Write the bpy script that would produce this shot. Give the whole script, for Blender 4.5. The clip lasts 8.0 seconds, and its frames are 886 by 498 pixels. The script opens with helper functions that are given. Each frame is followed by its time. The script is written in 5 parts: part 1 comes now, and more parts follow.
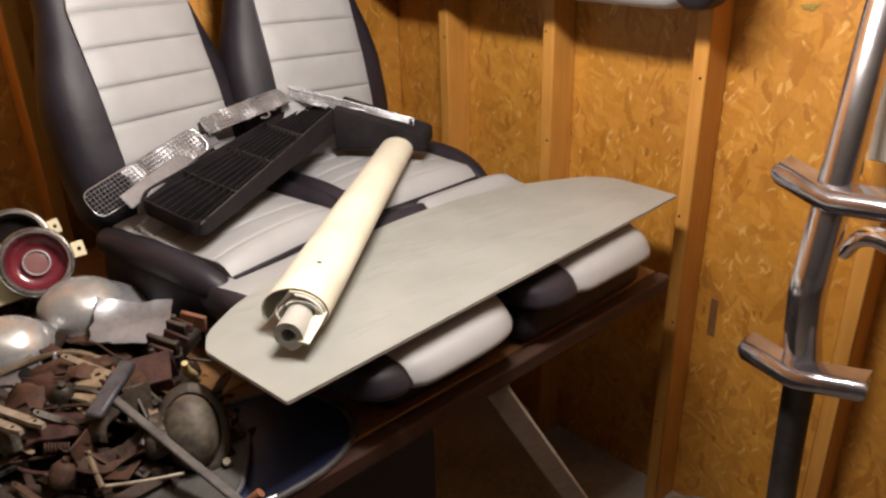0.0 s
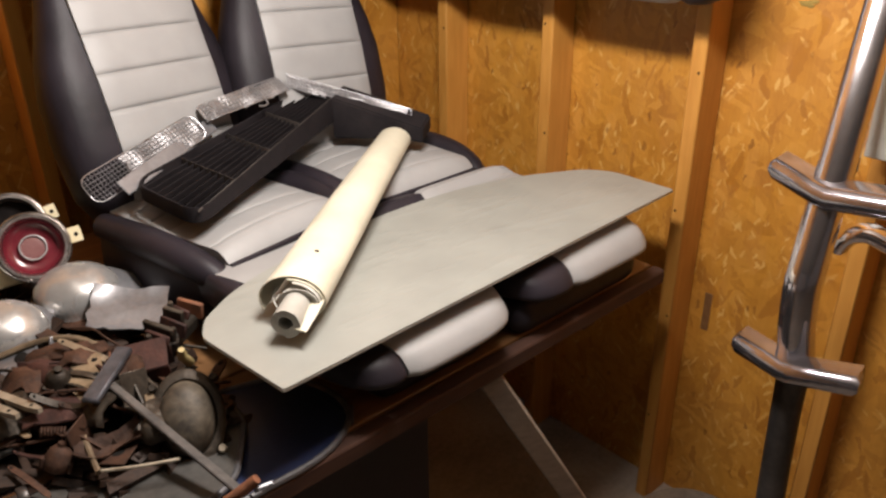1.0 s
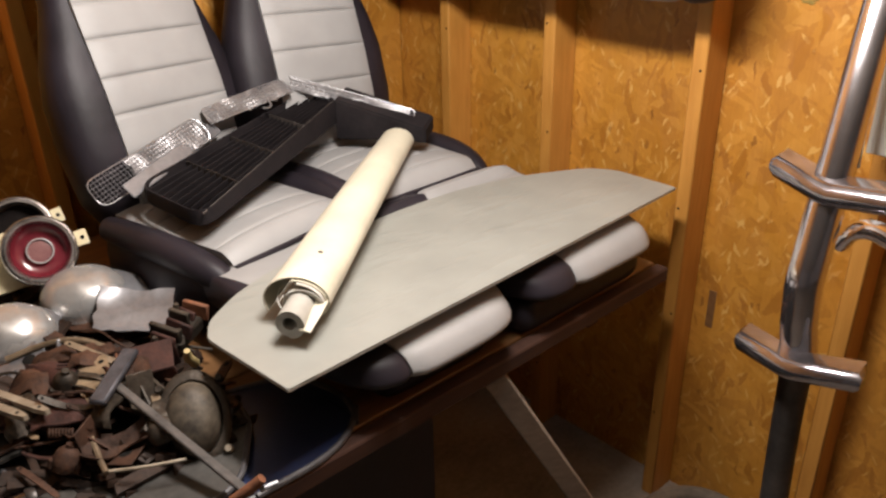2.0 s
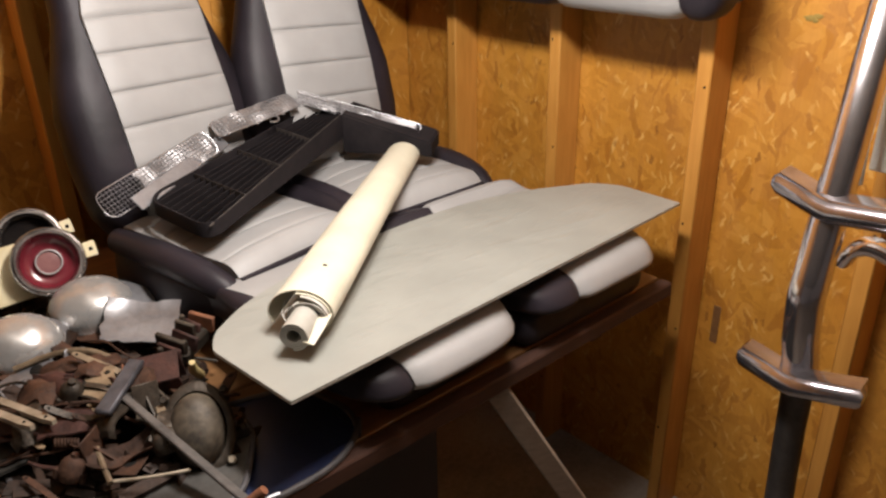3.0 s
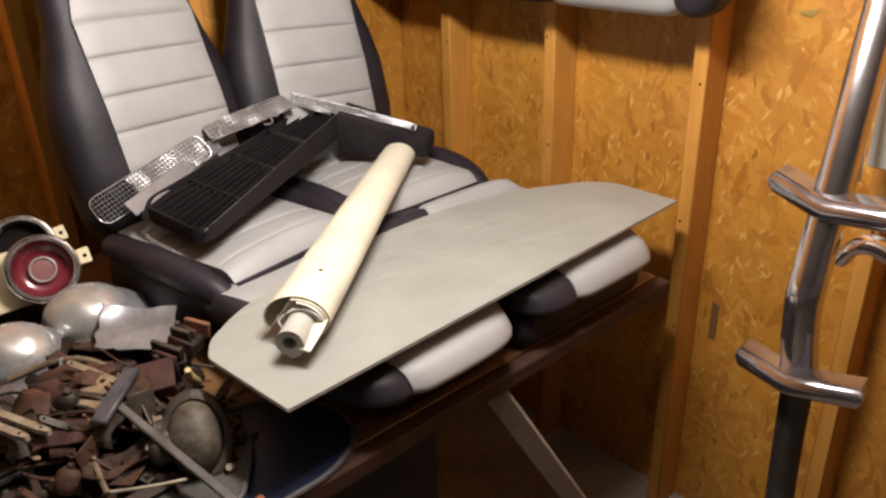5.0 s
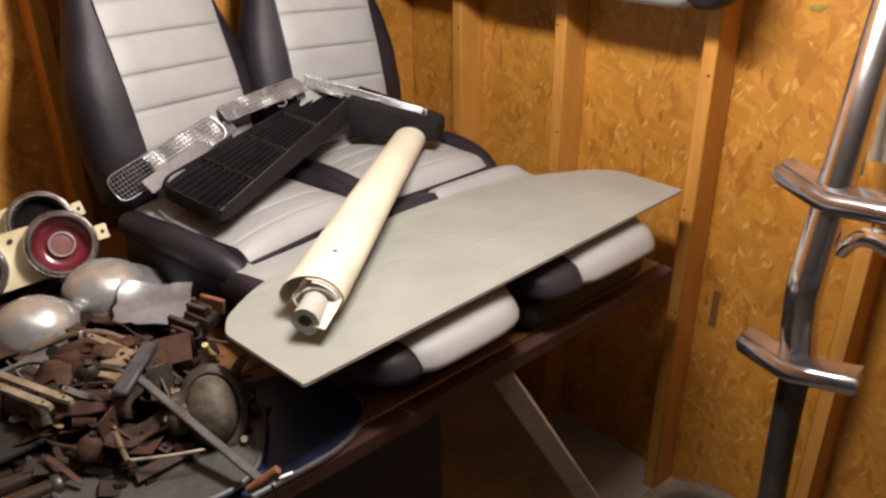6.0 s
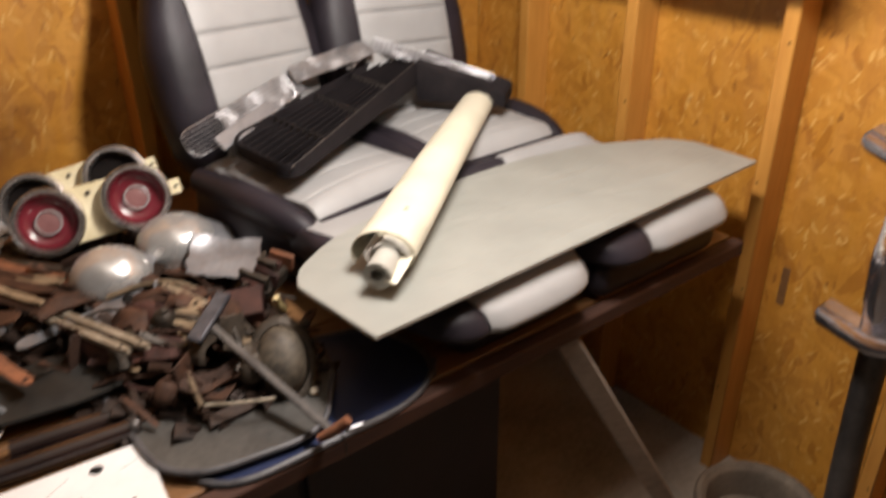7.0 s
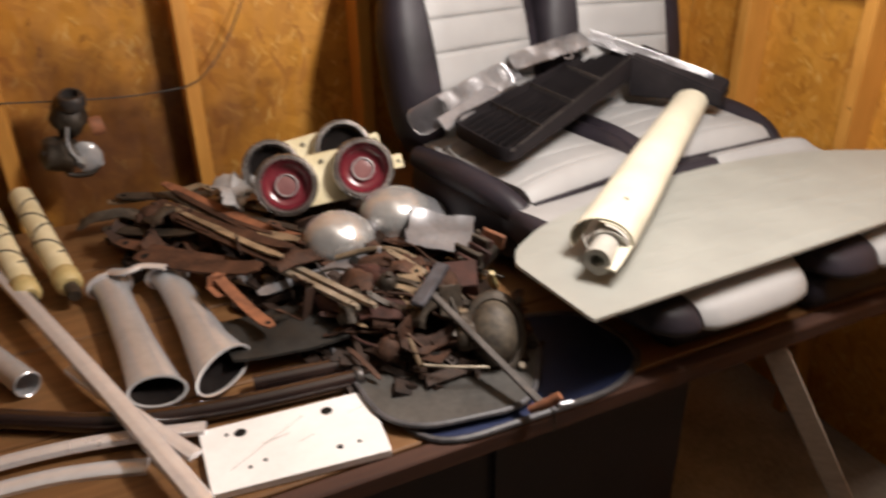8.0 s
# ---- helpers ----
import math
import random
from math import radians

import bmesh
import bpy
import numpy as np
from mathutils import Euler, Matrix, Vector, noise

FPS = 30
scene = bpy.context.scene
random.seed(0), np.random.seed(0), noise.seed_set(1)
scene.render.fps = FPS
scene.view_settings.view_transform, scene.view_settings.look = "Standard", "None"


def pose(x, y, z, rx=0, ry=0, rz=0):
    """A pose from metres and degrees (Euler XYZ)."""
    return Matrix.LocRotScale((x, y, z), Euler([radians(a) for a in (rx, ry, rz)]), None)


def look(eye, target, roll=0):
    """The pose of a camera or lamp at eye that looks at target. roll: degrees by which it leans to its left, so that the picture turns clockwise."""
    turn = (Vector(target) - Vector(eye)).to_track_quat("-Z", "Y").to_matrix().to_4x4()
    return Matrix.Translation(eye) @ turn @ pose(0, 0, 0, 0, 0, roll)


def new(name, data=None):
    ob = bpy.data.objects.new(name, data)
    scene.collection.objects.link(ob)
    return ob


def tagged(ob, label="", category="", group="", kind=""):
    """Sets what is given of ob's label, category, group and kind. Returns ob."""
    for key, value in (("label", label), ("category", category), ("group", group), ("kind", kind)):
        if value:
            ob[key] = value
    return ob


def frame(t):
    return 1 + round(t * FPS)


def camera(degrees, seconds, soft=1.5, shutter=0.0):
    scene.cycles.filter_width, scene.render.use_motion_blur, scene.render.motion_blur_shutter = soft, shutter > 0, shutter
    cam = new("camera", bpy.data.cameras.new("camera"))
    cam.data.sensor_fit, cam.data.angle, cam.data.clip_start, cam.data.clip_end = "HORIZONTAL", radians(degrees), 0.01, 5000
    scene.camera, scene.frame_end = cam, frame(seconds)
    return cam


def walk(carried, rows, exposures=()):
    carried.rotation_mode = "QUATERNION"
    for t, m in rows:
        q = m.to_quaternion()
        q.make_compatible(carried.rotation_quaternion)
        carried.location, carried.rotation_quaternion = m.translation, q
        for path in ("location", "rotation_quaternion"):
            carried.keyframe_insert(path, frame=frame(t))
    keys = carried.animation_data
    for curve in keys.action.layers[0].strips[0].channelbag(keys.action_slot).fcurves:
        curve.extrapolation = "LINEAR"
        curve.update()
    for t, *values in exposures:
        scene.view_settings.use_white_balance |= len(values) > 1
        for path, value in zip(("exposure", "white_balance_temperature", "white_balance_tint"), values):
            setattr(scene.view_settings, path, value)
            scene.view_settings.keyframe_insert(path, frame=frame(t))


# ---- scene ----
cam = camera(59.1, 8.0, soft=2.5, shutter=0.5)
PATH = [
    (0, (0.456, 0.059, 1.693), (1.67, 1.403, 0.844), -1.5),
    (0.5, (0.451, 0.056, 1.696), (1.65, 1.404, 0.833), -1.6),
    (1, (0.449, 0.059, 1.693), (1.667, 1.386, 0.825), -0.5),
    (1.5, (0.449, 0.052, 1.693), (1.662, 1.391, 0.834), -0.9),
    (1.7, (0.449, 0.052, 1.694), (1.662, 1.386, 0.827), -1.1),
    (2.8, (0.45, 0.04, 1.703), (1.638, 1.399, 0.842), -1.3),
    (3, (0.449, 0.039, 1.704), (1.65, 1.401, 0.863), -1.1),
    (3.5, (0.455, 0.035, 1.708), (1.649, 1.389, 0.848), -2.2),
    (4, (0.461, 0.038, 1.704), (1.678, 1.378, 0.855), -1.9),
    (4.5, (0.464, 0.049, 1.707), (1.656, 1.398, 0.837), -2.1),
    (4.7, (0.465, 0.049, 1.709), (1.672, 1.4, 0.861), -2.0),
    (5.8, (0.431, 0.037, 1.725), (1.603, 1.393, 0.837), -0.7),
    (6, (0.426, 0.036, 1.729), (1.613, 1.377, 0.837), -0.6),
    (6.1, (0.422, 0.035, 1.731), (1.634, 1.368, 0.862), 0.2),
    (6.2, (0.417, 0.034, 1.731), (1.649, 1.389, 0.929), 0.3),
    (6.3, (0.412, 0.034, 1.731), (1.634, 1.416, 0.959), 0.4),
    (6.4, (0.408, 0.035, 1.728), (1.615, 1.436, 0.968), 0.7),
    (6.5, (0.405, 0.037, 1.723), (1.592, 1.47, 0.99), 0.2),
    (6.6, (0.403, 0.04, 1.716), (1.577, 1.45, 0.921), 0.2),
    (6.7, (0.4, 0.045, 1.708), (1.574, 1.424, 0.859), 0.4),
    (6.8, (0.397, 0.049, 1.701), (1.562, 1.426, 0.837), 0.2),
    (6.9, (0.393, 0.052, 1.696), (1.52, 1.45, 0.815), -1.2),
    (7, (0.388, 0.056, 1.694), (1.47, 1.455, 0.76), -0.6),
    (7.1, (0.379, 0.06, 1.694), (1.419, 1.469, 0.729), -1.5),
    (7.2, (0.367, 0.064, 1.695), (1.376, 1.484, 0.712), -1.5),
    (7.3, (0.354, 0.068, 1.697), (1.336, 1.49, 0.689), -1.0),
    (7.4, (0.342, 0.071, 1.698), (1.264, 1.569, 0.747), -1.1),
    (7.5, (0.333, 0.072, 1.699), (1.21, 1.604, 0.759), -1.2),
    (7.6, (0.324, 0.072, 1.7), (1.156, 1.618, 0.743), -1.4),
    (7.7, (0.311, 0.071, 1.701), (1.136, 1.624, 0.747), -1.2),
    (7.8, (0.296, 0.071, 1.701), (1.123, 1.631, 0.762), -1.2),
    (7.9, (0.283, 0.07, 1.701), (1.068, 1.642, 0.747), -1.3),
    (8, (0.273, 0.07, 1.701), (1.017, 1.669, 0.757), -1.1),
]
walk(cam, [(t, look(eye, target, roll)) for t, eye, target, roll in PATH],
     exposures=[(0.0, 0.0), (6.8, 0.0), (7.2, 0.21), (7.5, 0.46), (7.7, 0.22), (8.0, 0.12)])

# ---- light ----
world = bpy.data.worlds.new("dim_room")
scene.world = world
world.use_nodes = True
world.node_tree.nodes["Background"].inputs[0].default_value = (0.85, 0.72, 0.78, 1)
world.node_tree.nodes["Background"].inputs[1].default_value = 0.08
# one long tube lamp over the bench, parallel to the east wall
for k in range(5):
    lamp_data = bpy.data.lights.new("tube_lamp", "POINT")
    lamp_data.shadow_soft_size = 0.05
    lamp_data.energy, lamp_data.color = 15.8, (0.97, 0.89, 0.84)
    lamp = new("tube_lamp", lamp_data)
    lamp.location = (1.15, 0.63 + 0.09 * k, 1.98)
scene.view_settings.exposure = 0.0


# ---- materials ----
def material(name, base=(0.5, 0.5, 0.5), rough=0.5, metal=0.0, coat=0.0):
    m = bpy.data.materials.new(name)
    m.use_nodes = True
    b = m.node_tree.nodes["Principled BSDF"]
    b.inputs["Base Color"].default_value = (*base, 1)
    b.inputs["Roughness"].default_value = rough
    b.inputs["Metallic"].default_value = metal
    b.inputs["Coat Weight"].default_value = coat
    b.inputs["Coat Roughness"].default_value = 0.15
    return m, m.node_tree.nodes, m.node_tree.links, b


def coords(n, l, scale=(1, 1, 1), rot=(0, 0, 0)):
    tc = n.new("ShaderNodeTexCoord")
    mp = n.new("ShaderNodeMapping")
    mp.inputs["Scale"].default_value = scale
    mp.inputs["Rotation"].default_value = rot
    l.new(tc.outputs["Object"], mp.inputs["Vector"])
    return mp.outputs["Vector"]


def noise_tex(n, l, vec, scale, detail=4.0, rough=0.55):
    t = n.new("ShaderNodeTexNoise")
    t.inputs["Scale"].default_value, t.inputs["Detail"].default_value = scale, detail
    t.inputs["Roughness"].default_value = rough
    l.new(vec, t.inputs["Vector"])
    return t.outputs["Fac"]


def ramp(n, l, fac, stops):
    r = n.new("ShaderNodeValToRGB")
    while len(r.color_ramp.elements) < len(stops):
        r.color_ramp.elements.new(0.5)
    for e, (p, c) in zip(r.color_ramp.elements, stops):
        e.position, e.color = p, (*c, 1)
    l.new(fac, r.inputs[0])
    return r.outputs["Color"]


def mixc(n, l, fac, a, b, mode="MIX"):
    x = n.new("ShaderNodeMix")
    x.data_type, x.blend_type = "RGBA", mode
    for src, k in ((fac, 0), (a, 6), (b, 7)):
        if isinstance(src, (int, float)):
            x.inputs[k].default_value = src
        elif isinstance(src, tuple):
            x.inputs[k].default_value = (*src, 1)
        else:
            l.new(src, x.inputs[k])
    return x.outputs[2]


def bump(n, l, b, height, strength, dist):
    k = n.new("ShaderNodeBump")
    k.inputs["Strength"].default_value, k.inputs["Distance"].default_value = strength, dist
    l.new(height, k.inputs["Height"])
    l.new(k.outputs["Normal"], b.inputs["Normal"])


def varied(name, dark, light, scale, rough=(0.4, 0.6), metal=0.0, strength=0.15, dist=0.002, coat=0.0, fine=90.0, stretch=(1, 1, 1), per_object=0.0):
    """Two scales of mottling between two colours, with a fine bump and uneven gloss."""
    m, n, l, b = material(name, light, rough[0], metal, coat)
    v = coords(n, l, stretch)
    big = noise_tex(n, l, v, scale, 5)
    small = noise_tex(n, l, v, fine, 3)
    both = n.new("ShaderNodeMath")
    both.operation = "MULTIPLY_ADD"
    both.inputs[1].default_value = 0.35
    l.new(small, both.inputs[0])
    l.new(big, both.inputs[2])
    col = ramp(n, l, both.outputs[0], [(0.42, dark), (0.9, light)])
    if per_object:
        info = n.new("ShaderNodeObjectInfo")
        hs = n.new("ShaderNodeHueSaturation")
        mr = n.new("ShaderNodeMapRange")
        mr.inputs[3].default_value, mr.inputs[4].default_value = 1 - per_object, 1 + per_object
        l.new(info.outputs["Random"], mr.inputs[0])
        l.new(mr.outputs[0], hs.inputs["Value"])
        l.new(col, hs.inputs["Color"])
        col = hs.outputs["Color"]
    l.new(col, b.inputs["Base Color"])
    mr = n.new("ShaderNodeMapRange")
    mr.inputs[3].default_value, mr.inputs[4].default_value = rough
    l.new(big, mr.inputs[0])
    l.new(mr.outputs[0], b.inputs["Roughness"])
    bump(n, l, b, small, strength, dist)
    return m


def strand_board(name, along, blotches=()):
    """Oriented strand board: ragged flakes in several layers, pressed flat and varnished. along: the axis across the
    board.
    blotches: (across, height, radius) of soft dark brown patches."""
    m, n, l, b = material(name, (0.5, 0.25, 0.06), 0.45)
    tc = n.new("ShaderNodeTexCoord")
    place = tc.outputs["Object"]
    for size, amount in ((9.0, 0.06), (48.0, 0.016)):
        warp = n.new("ShaderNodeTexNoise")
        warp.inputs["Scale"].default_value, warp.inputs["Detail"].default_value = size, 4.0
        l.new(tc.outputs["Object"], warp.inputs["Vector"])
        add = n.new("ShaderNodeVectorMath")
        add.operation = "MULTIPLY_ADD"
        add.inputs[1].default_value = (amount, amount, amount)
        l.new(warp.outputs["Color"], add.inputs[0])
        l.new(place, add.inputs[2])
        place = add.outputs[0]

    def flakes(across, up, angle, seed):
        mp = n.new("ShaderNodeMapping")
        mp.vector_type = "TEXTURE"
        mp.inputs["Location"].default_value = (seed, seed, seed)
        mp.inputs["Rotation"].default_value = (angle, 0, 0) if along == "y" else (0, angle, 0)
        mp.inputs["Scale"].default_value = (100, across, up) if along == "y" else (across, 100, up)
        l.new(place, mp.inputs["Vector"])
        vo = n.new("ShaderNodeTexVoronoi")
        vo.inputs["Scale"].default_value = 1.0
        l.new(mp.outputs["Vector"], vo.inputs["Vector"])
        sep = n.new("ShaderNodeSeparateColor")
        l.new(vo.outputs["Color"], sep.inputs[0])
        return sep.outputs[0], sep.outputs[1]

    def share(fac, at, soft=0.02):
        return ramp(n, l, fac, [(at, (0, 0, 0)), (at + soft, (1, 1, 1))])

    tones = [(0.0, (0.37, 0.142, 0.016)), (0.15, (0.44, 0.180, 0.020)), (0.5, (0.53, 0.230, 0.028)), (0.85, (0.60, 0.275, 0.038)), (1.0, (0.66, 0.325, 0.058))]
    first = flakes(0.026, 0.085, 0.15, 0.0)
    col = ramp(n, l, first[0], tones)
    for across, up, angle, seed, at in ((0.020, 0.070, -0.5, 3.7, 0.55), (0.018, 0.060, 0.95, 9.1, 0.62), (0.014, 0.045, -1.2, 5.3, 0.68)):
        f = flakes(across, up, angle, seed)
        col = mixc(n, l, share(f[1], at), col, ramp(n, l, f[0], tones))
    relief = col
    streak = noise_tex(n, l, coords(n, l, (240, 240, 16)), 1.0, 4)
    col = mixc(n, l, 0.22, col, ramp(n, l, streak, [(0.3, (0.30, 0.115, 0.016)), (0.7, (0.66, 0.33, 0.06))]))
    cloud = noise_tex(n, l, coords(n, l), 3.1, 6, 0.62)
    col = mixc(n, l, 0.42, col, ramp(n, l, cloud, [(0.32, (0.30, 0.115, 0.014)), (0.68, (0.66, 0.32, 0.05))]))
    for across, up, angle, seed, at, tone in ((0.006, 0.026, 0.45, 1.9, 0.968, (0.70, 0.42, 0.12)), (0.005, 0.022, -0.6, 7.7, 0.972, (0.68, 0.40, 0.11)), (0.007, 0.018, 0.2, 4.4, 0.983, (0.20, 0.07, 0.012)), (0.014, 0.050, -0.3, 8.8, 0.955, (0.33, 0.125, 0.016)), (0.016, 0.070, 0.25, 2.2, 0.955, (0.35, 0.135, 0.017))):
        f = flakes(across, up, angle, seed)
        col = mixc(n, l, ramp(n, l, f[1], [(at, (0, 0, 0)), (at + 0.015, (0.65, 0.65, 0.65))]), col, tone)
    for x, z, r in blotches:
        d = n.new("ShaderNodeVectorMath")
        d.operation = "DISTANCE"
        flat = n.new("ShaderNodeVectorMath")
        flat.operation = "MULTIPLY"
        flat.inputs[1].default_value = (1, 0, 0.6) if along == "x" else (0, 1, 0.6)
        l.new(place, flat.inputs[0])
        l.new(flat.outputs[0], d.inputs[0])
        d.inputs[1].default_value = (x + 0.035, 0, (z + 0.035) * 0.6)
        wob = n.new("ShaderNodeMath")
        wob.operation = "MULTIPLY_ADD"
        wob.inputs[1].default_value = 0.35
        l.new(noise_tex(n, l, coords(n, l), 8.0, 5), wob.inputs[0])
        l.new(d.outputs["Value"], wob.inputs[2])
        col = mixc(n, l, ramp(n, l, wob.outputs[0], [(0.10 + r * 0.4, (0.75, 0.75, 0.75)), (0.16 + r * 1.3, (0, 0, 0))]), col, (0.085, 0.030, 0.012))
    l.new(col, b.inputs["Base Color"])
    bump(n, l, b, relief, 0.35, 0.003)
    mr = n.new("ShaderNodeMapRange")
    mr.inputs[3].default_value, mr.inputs[4].default_value = 0.36, 0.62
    l.new(first[1], mr.inputs[0])
    l.new(mr.outputs[0], b.inputs["Roughness"])
    return m


def timber(name, dark, light, stretch, rough=(0.45, 0.65)):
    m, n, l, b = material(name, light, rough[0])
    v = coords(n, l, stretch)
    g = noise_tex(n, l, v, 1.0, 6, 0.65)
    col = ramp(n, l, g, [(0.3, dark), (0.72, light)])
    stain = noise_tex(n, l, coords(n, l), 3.5, 4)
    col = mixc(n, l, 0.4, col, ramp(n, l, stain, [(0.3, dark), (0.75, light)]))
    l.new(col, b.inputs["Base Color"])
    mr = n.new("ShaderNodeMapRange")
    mr.inputs[3].default_value, mr.inputs[4].default_value = rough
    l.new(stain, mr.inputs[0])
    l.new(mr.outputs[0], b.inputs["Roughness"])
    bump(n, l, b, g, 0.2, 0.002)
    return m


def vinyl(name, base, rough, grain=420.0, strength=0.25, stain=0.1, fold=26.0, dist=0.003, pits=0.25):
    m, n, l, b = material(name, base, rough)
    v = coords(n, l)
    vo = n.new("ShaderNodeTexVoronoi")
    vo.inputs["Scale"].default_value = grain
    l.new(v, vo.inputs["Vector"])
    cl = noise_tex(n, l, v, 7.0, 5)
    lo = tuple(c * (1 - stain * 2.2) for c in base)
    hi = tuple(min(1, c * (1 + stain)) for c in base)
    l.new(ramp(n, l, cl, [(0.3, lo), (0.65, hi)]), b.inputs["Base Color"])
    wr = noise_tex(n, l, v, fold, 4)
    h = n.new("ShaderNodeMath")
    h.operation = "MULTIPLY_ADD"
    h.inputs[1].default_value = pits
    l.new(vo.outputs["Distance"], h.inputs[0])
    l.new(wr, h.inputs[2])
    bump(n, l, b, h.outputs[0], strength, dist)
    return m


OSB_E = strand_board("strand_board_x", "y")
OSB_N = strand_board("strand_board_y", "x", ((0.20, 0.98, 0.24), (0.50, 1.00, 0.20), (-0.12, 1.20, 0.24), (0.33, 0.95, 0.20)))
STUD = timber("stud_pine", (0.42, 0.175, 0.028), (0.64, 0.315, 0.065), (60, 60, 5))
BENCH = timber("bench_wood", (0.10, 0.046, 0.017), (0.27, 0.135, 0.052), (5, 55, 55), (0.4, 0.6))
WEATHERED = timber("weathered_strut", (0.16, 0.125, 0.10), (0.36, 0.29, 0.23), (5, 55, 55), (0.6, 0.8))
# bench wood in a darker tone, for the front rail and crosspieces
DARKER_WOOD = timber("darker_bench_wood", (0.028, 0.011, 0.007), (0.085, 0.034, 0.018), (5, 55, 55), (0.7, 0.9))
CONCRETE = varied("dusty_concrete", (0.15, 0.125, 0.10), (0.38, 0.325, 0.265), 3.0, (0.75, 0.95), strength=0.4, dist=0.004, fine=60)
# ceiling and two walls out of view, toned pale to bounce light back
CEILING = varied("ceiling_board", (0.35, 0.32, 0.28), (0.5, 0.47, 0.42), 3.0, (0.6, 0.8))
BOUNCEWALL = varied("unseen_grey_wall", (0.42, 0.41, 0.44), (0.56, 0.55, 0.58), 2.0, (0.6, 0.8))
BLACK = vinyl("black_vinyl", (0.021, 0.017, 0.022), 0.48, 420, 0.22, 0.2, 8.0, 0.012, 0.015)
WHITE = vinyl("white_vinyl", (0.325, 0.322, 0.318), 0.5, 380, 0.22, 0.05)
PANEL = vinyl("grey_vinyl_sheet", (0.285, 0.289, 0.262), 0.36, 600, 0.1, 0.05)
pn, pl = PANEL.node_tree.nodes, PANEL.node_tree.links
crease = noise_tex(pn, pl, coords(pn, pl, (3.0, 13.0, 1.0), (0, 0, 0.75)), 1.6, 3)
crease_bump = pn.new("ShaderNodeBump")
crease_bump.inputs["Strength"].default_value, crease_bump.inputs["Distance"].default_value = 0.2, 0.012
pl.new(ramp(pn, pl, crease, [(0.50, (0, 0, 0)), (0.75, (1, 1, 1))]), crease_bump.inputs["Height"])
pl.new(pn["Bump"].outputs["Normal"], crease_bump.inputs["Normal"])
pl.new(crease_bump.outputs["Normal"], pn["Principled BSDF"].inputs["Normal"])
BOARD = varied("hardboard_edge", (0.32, 0.3, 0.26), (0.5, 0.48, 0.43), 20, (0.6, 0.8))
CREAM = vinyl("cream_vinyl", (0.62, 0.585, 0.46), 0.42, 500, 0.3, 0.09, 11.0, 0.012, 0.02)
INNER = varied("vinyl_backing", (0.42, 0.4, 0.35), (0.62, 0.6, 0.55), 25, (0.6, 0.8))
CORE = varied("grey_core_vinyl", (0.34, 0.33, 0.29), (0.46, 0.445, 0.40), 12, (0.4, 0.55))
CHROME = varied("worn_chrome", (0.72, 0.70, 0.74), (0.93, 0.91, 0.95), 14, (0.11, 0.19), 0.98, 0.05, 0.001)
# overrider chrome, darkened to carry the dark room's reflection in its colour
DARKCHROME = varied("dark_reflection_chrome", (0.26, 0.25, 0.27), (0.50, 0.48, 0.52), 12, (0.10, 0.2), 0.95, 0.05, 0.001)
SILVER = varied("silvered_bowl", (0.42, 0.41, 0.395), (0.64, 0.635, 0.62), 9, (0.22, 0.32), 0.62, 0.06, 0.001)
TARNISH = varied("tarnished_ring", (0.24, 0.21, 0.19), (0.60, 0.57, 0.55), 18, (0.16, 0.36), 0.9, 0.15, 0.001)
# near-black for recesses: the shade inside them is put in the colour
SHADED_INSIDE = varied("shaded_inside", (0.006, 0.005, 0.005), (0.018, 0.015, 0.014), 20, (0.8, 0.95))
DARKSTEEL = varied("dark_steel", (0.035, 0.032, 0.03), (0.10, 0.09, 0.085), 12, (0.3, 0.5), 0.6)
LACQUER = varied("brown_lacquer", (0.012, 0.007, 0.007), (0.034, 0.019, 0.016), 9, (0.10, 0.2), 0.1, 0.1, 0.001, coat=1.0)
DULL = varied("dull_aluminium", (0.50, 0.51, 0.53), (0.68, 0.69, 0.71), 6, (0.16, 0.28), 0.55, 0.06, 0.001)
GALV = varied("grey_sheet_metal", (0.16, 0.16, 0.17), (0.34, 0.34, 0.355), 9, (0.25, 0.45), 0.5, 0.15, 0.001)
WIRE = varied("zinc_wire", (0.34, 0.34, 0.35), (0.58, 0.58, 0.60), 20, (0.25, 0.4), 0.8)
PLASTIC = varied("black_plastic", (0.010, 0.0085, 0.010), (0.024, 0.020, 0.021), 12, (0.6, 0.8), strength=0.1)
RUST = varied("rusty_steel", (0.015, 0.007, 0.0045), (0.104, 0.047, 0.025), 22, (0.6, 0.9), 0.25, 0.5, 0.003, fine=160, per_object=0.4)
GREASE = varied("oily_steel", (0.018, 0.014, 0.011), (0.10, 0.08, 0.06), 18, (0.35, 0.7), 0.5, 0.4, 0.003, fine=140, per_object=0.4)
TAN = varied("tan_dusty_metal", (0.10, 0.068, 0.04), (0.36, 0.265, 0.165), 20, (0.5, 0.8), 0.2, 0.3, 0.002, per_object=0.3)
ORANGE = varied("orange_rust", (0.12, 0.05, 0.028), (0.33, 0.13, 0.06), 25, (0.6, 0.85), 0.1, 0.4, 0.002)
MAROON = varied("maroon_primer_rust", (0.016, 0.007, 0.006), (0.085, 0.032, 0.023), 24, (0.55, 0.85), 0.2, 0.4, 0.003, fine=150)
BLUESTEEL = varied("blue_grey_steel", (0.042, 0.042, 0.048), (0.13, 0.13, 0.148), 16, (0.35, 0.6), 0.5, 0.3, 0.002)
BLUE = varied("dark_blue_plastic", (0.014, 0.020, 0.050), (0.030, 0.042, 0.105), 6, (0.25, 0.5), strength=0.08)
